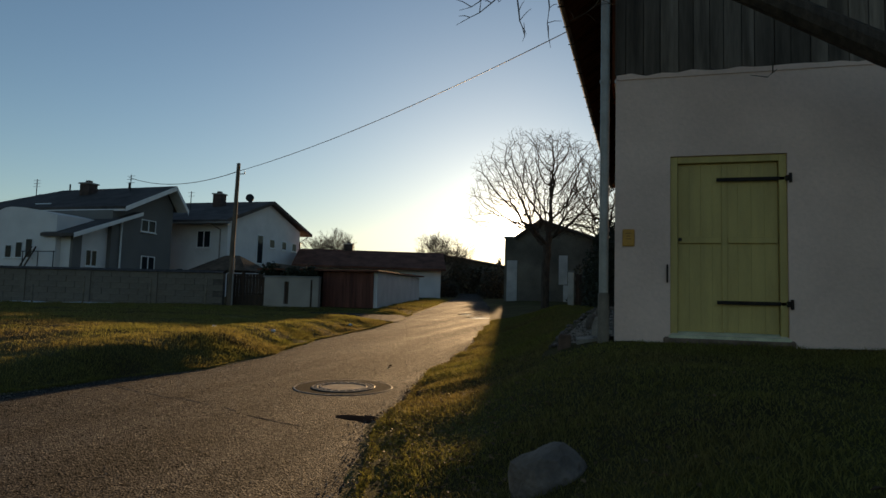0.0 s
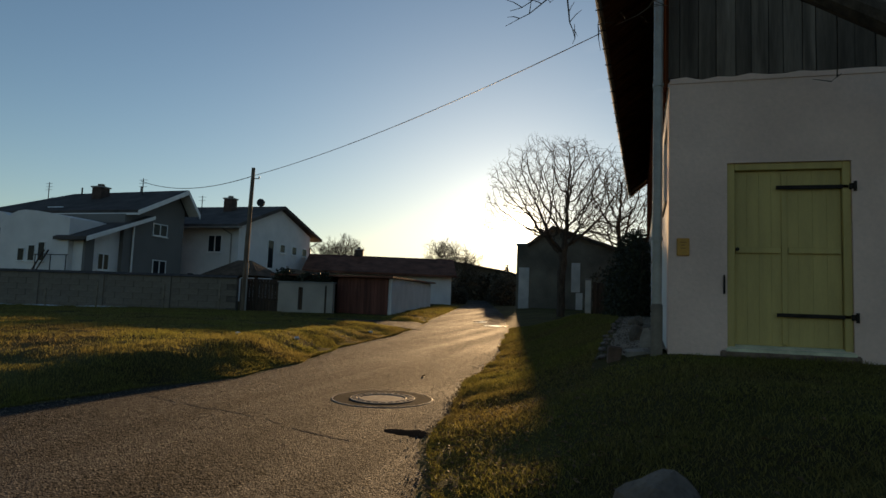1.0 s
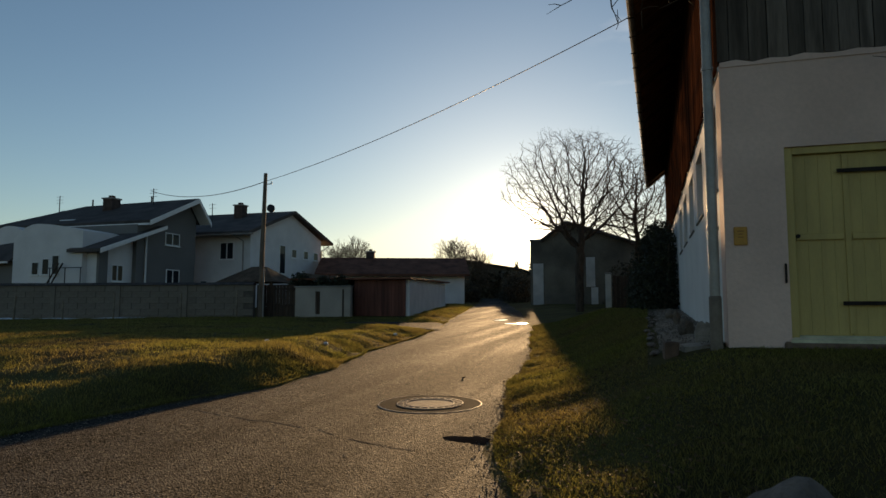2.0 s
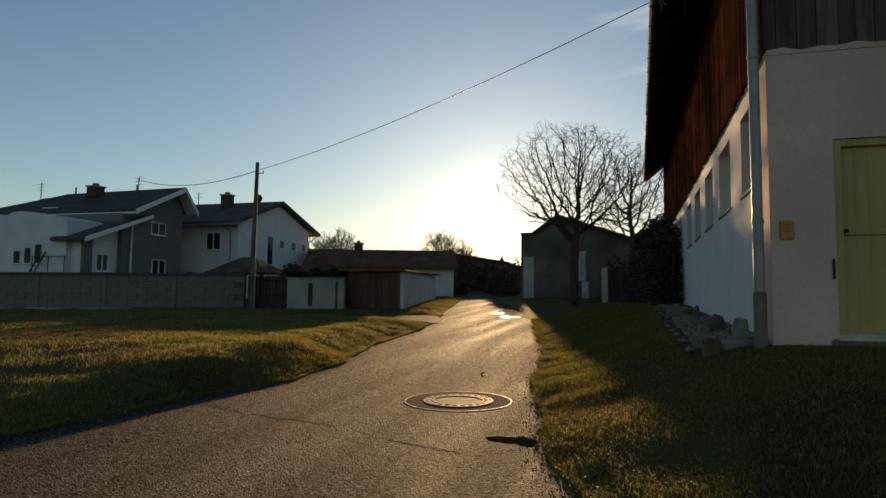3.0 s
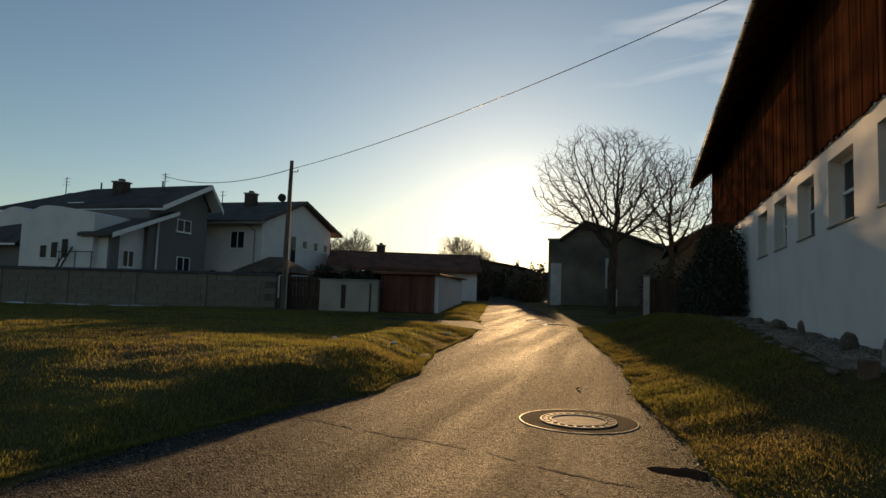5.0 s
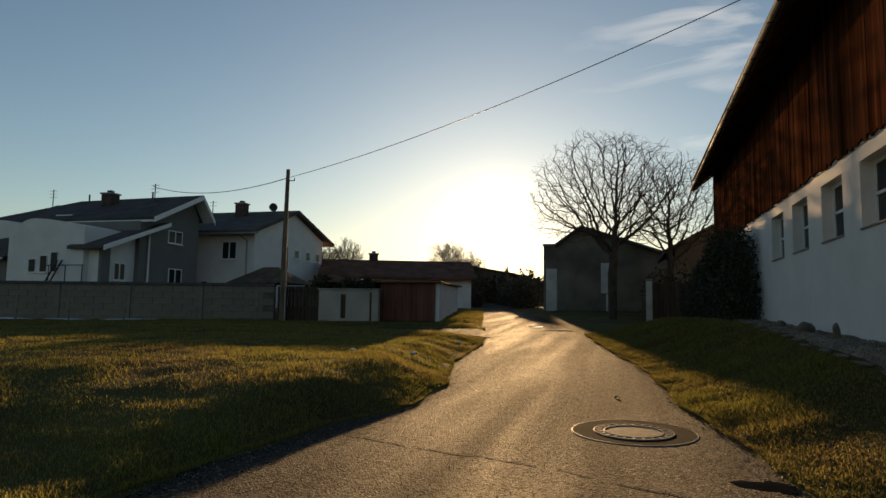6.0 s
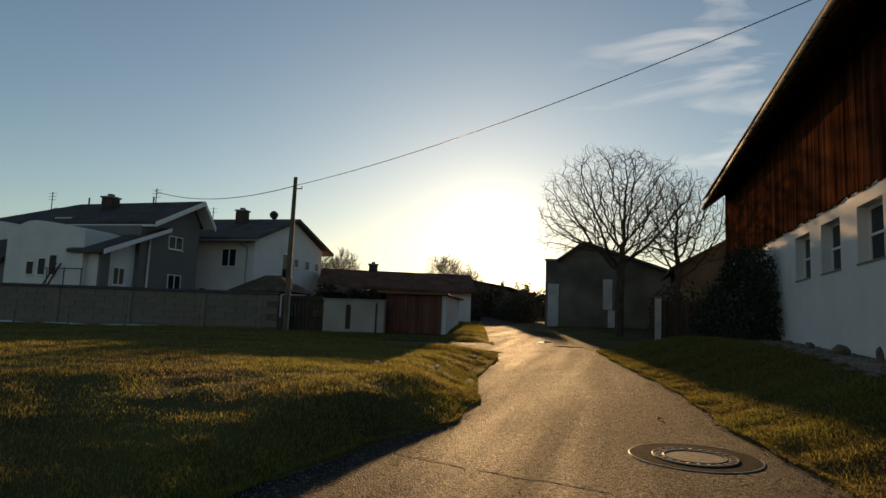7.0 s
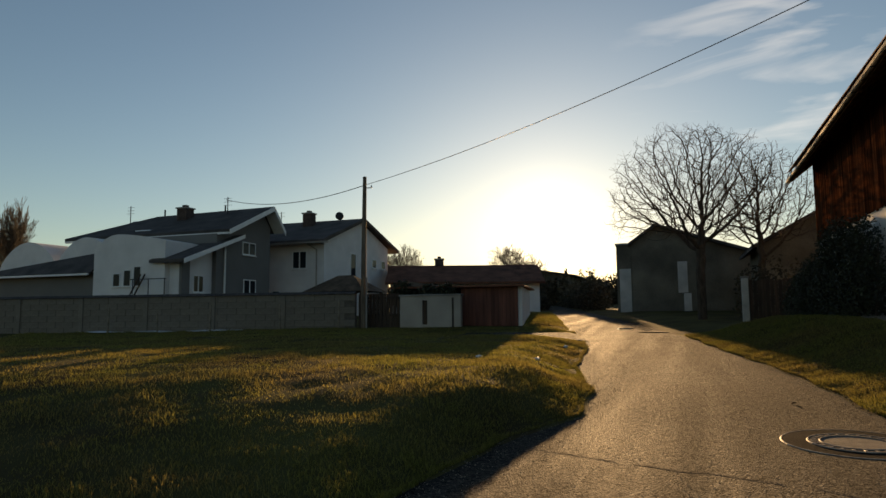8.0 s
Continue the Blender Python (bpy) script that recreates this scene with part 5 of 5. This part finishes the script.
blobs = [((-18.5 - k * 0.6, 66 + k * 2.2, 2.6 + 0.3 * (k % 3)), (1.1, 1.6, 1.1 + 0.25 * (k % 2))) for k in range(9)]
thicket("hedge", "brown winter hedge along the lane", blobs, 9000, 0.16, 6)
blobs = [((-12.4 - k * 0.75, 62 + k * 3.0, 2.9 + 0.4 * (k % 2)), (1.4, 1.8, 1.6 + 0.4 * (k % 3))) for k in range(10)]
thicket("hedge", "tall brown hedge beyond the dark house", blobs, 11000, 0.17, 7)
blobs = [((-2.2 + k * 0.9, 33.2 + (k % 2), 2.3), (0.9, 0.8, 1.5 + 0.4 * (k % 2))) for k in range(4)] + [((2.0 + k * 1.5, 34.5, 2.4), (1.2, 1.0, 1.6)) for k in range(4)]
thicket("shrubs", "tangled brown shrubs behind the plank fence", blobs, 9000, 0.09, 8)
blobs = [((-16.4 + k * 0.8, 29.9 + 0.2 * (k % 2), 2.7), (0.5, 0.35, 0.45)) for k in range(2)] + [((-17.9, 30.4, 2.6), (0.7, 0.5, 0.7))]
thicket("shrubs", "dark shrub showing over the white wall", blobs, 3000, 0.08, 9, leaf)

# ---- grass and loose grit ----
def grass(name, label, count, seed, spot, low, high, wide, bare=0.0, flop=0.9):
    """Single blades; spot gives a place in the plan or None."""
    rng = random.Random(seed)
    V, F = [], []
    made = 0
    while made < count:
        s = spot(rng)
        if s is None:
            continue
        x, y, k = s
        tuft = 0.8 * noise.noise((x * 0.45, y * 0.45, 8)) + noise.noise((x * 1.1, y * 1.1, 5)) + 0.6 * noise.noise((x * 3.3, y * 3.3, 1))
        if tuft < rng.uniform(-1.3, bare):
            continue
        z = land(x, y) - 0.004
        h = rng.uniform(low, high) * max(0.7, 1 + 0.7 * tuft) * k
        w = wide * k * rng.uniform(0.6, 1.3)
        a = rng.uniform(0, math.tau)
        lean = rng.uniform(0.1, flop) * h
        b = a + rng.uniform(-1, 1)
        dx, dy = w * math.cos(a + 1.57), w * math.sin(a + 1.57)
        mx, my = x + 0.35 * lean * math.cos(b), y + 0.35 * lean * math.sin(b)
        i = len(V)
        V += [(x - dx, y - dy, z), (x + dx, y + dy, z), (mx + dx * 0.7, my + dy * 0.7, z + h * 0.6), (mx - dx * 0.7, my - dy * 0.7, z + h * 0.6), (x + lean * math.cos(b), y + lean * math.sin(b), z + h)]
        F += [(i, i + 1, i + 2, i + 3), (i + 3, i + 2, i + 4)]
        made += 1
    ob = new(name, mesh(name, V, F, blade))
    return tagged(ob, label, "grass", kind="stuff")


def left_spot(rng):
    u = rng.random() ** 1.7
    y = 2.0 + rng.random() * 26.5
    x = road_left(y) + 0.08 - u * (8.5 + y * 0.75)
    if y > wall_y(x) - 0.1 or (22.6 < y < 26.8 and x > -13.2):
        return None
    d = math.hypot(x + 5, y)
    return x, y, 0.8 + d * 0.03


def right_spot(rng):
    y = 1.5 + rng.random() ** 1.7 * 24
    x = road_right(y) - 0.08 + rng.random() ** 1.3 * (6.5 if y < 8.4 else 4.5)
    if (y > 8.4 and x > -1.05) or (y < 3 and x < -0.5):
        return None
    return x, y, 0.7 + y * 0.03


def verge_spot(rng):
    y = 27 + rng.random() * 28
    x = road_left(y) + 0.05 - rng.random() * 2.0
    return x, y, 1.9


grass("lawn_grass", "tufted yellow-green winter grass on the lawn", 260000, 1, left_spot, 0.018, 0.055, 0.0036, 0.1, 1.3)
grass("bank_grass", "short brownish winter grass on the bank", 230000, 2, right_spot, 0.022, 0.056, 0.0042, -0.9, 1.8)
grass("verge_grass", "sunlit grass strip beside the shed", 14000, 3, verge_spot, 0.02, 0.045, 0.006)

# fallen leaves on the bank and along the lane's edge
fall_rng = random.Random(33)
V, F = [], []
for k in range(5200):
    y = 2.2 + fall_rng.random() ** 1.4 * 22
    x = road_right(y) - 0.15 + abs(fall_rng.gauss(0, 0.9))
    if y > 8.3 and x > -0.3:
        continue
    s = fall_rng.uniform(0.012, 0.032)
    a = fall_rng.uniform(0, math.tau)
    z = max(land(x, y), road_z(x, y)) + fall_rng.uniform(0.008, 0.03)
    ux, uy, tilt = math.cos(a) * s, math.sin(a) * s, fall_rng.uniform(-0.6, 0.6) * s
    i = len(V)
    V += [(x - ux, y - uy, z), (x + uy * 0.5, y - ux * 0.5, z + 0.3 * s + tilt * 0.4), (x + ux, y + uy, z + tilt), (x - uy * 0.5, y + ux * 0.5, z + 0.3 * s)]
    F += [(i, i + 1, i + 2), (i, i + 2, i + 3)]
tagged(new("fallen_leaves", mesh("fallen_leaves", V, F, mat("dead_leaf", (0.17, 0.095, 0.04), 0.8, 0.3, 3, 20, 0, vary=0.5, island=True))), "brown fallen leaves scattered along the grassy bank", "leaves", kind="stuff")

grit_rng = random.Random(12)
V, F = [], []
for k in range(9000):
    y = 2.0 + grit_rng.random() ** 1.6 * 22
    l, r = road_left(y), road_right(y)
    q = grit_rng.random()
    if q < 0.3:
        x = r - abs(grit_rng.gauss(0, 0.22))
    elif q < 0.6:
        x = l + abs(grit_rng.gauss(0, 0.35))
    else:
        x = l + (r - l) * grit_rng.random()
    s = grit_rng.uniform(0.003, 0.008)
    z = road_z(x, y) + 0.004
    i = len(V)
    V += [(x + s * grit_rng.uniform(0.7, 1.3) * math.cos(a), y + s * grit_rng.uniform(0.7, 1.3) * math.sin(a), z - 0.002) for a in (0.2, 1.8, 3.3, 4.9)] + [(x, y, z + s * grit_rng.uniform(0.7, 1.2))]
    F += [(i, i + 1, i + 4), (i + 1, i + 2, i + 4), (i + 2, i + 3, i + 4), (i + 3, i, i + 4)]
tagged(new("loose_grit", mesh("loose_grit", V, F, mat("grit", (0.22, 0.2, 0.17), 0.8, 0.3, 3, 40, 0, vary=0.5, island=True))), "loose grit scattered over the asphalt lane", "grit", kind="stuff")
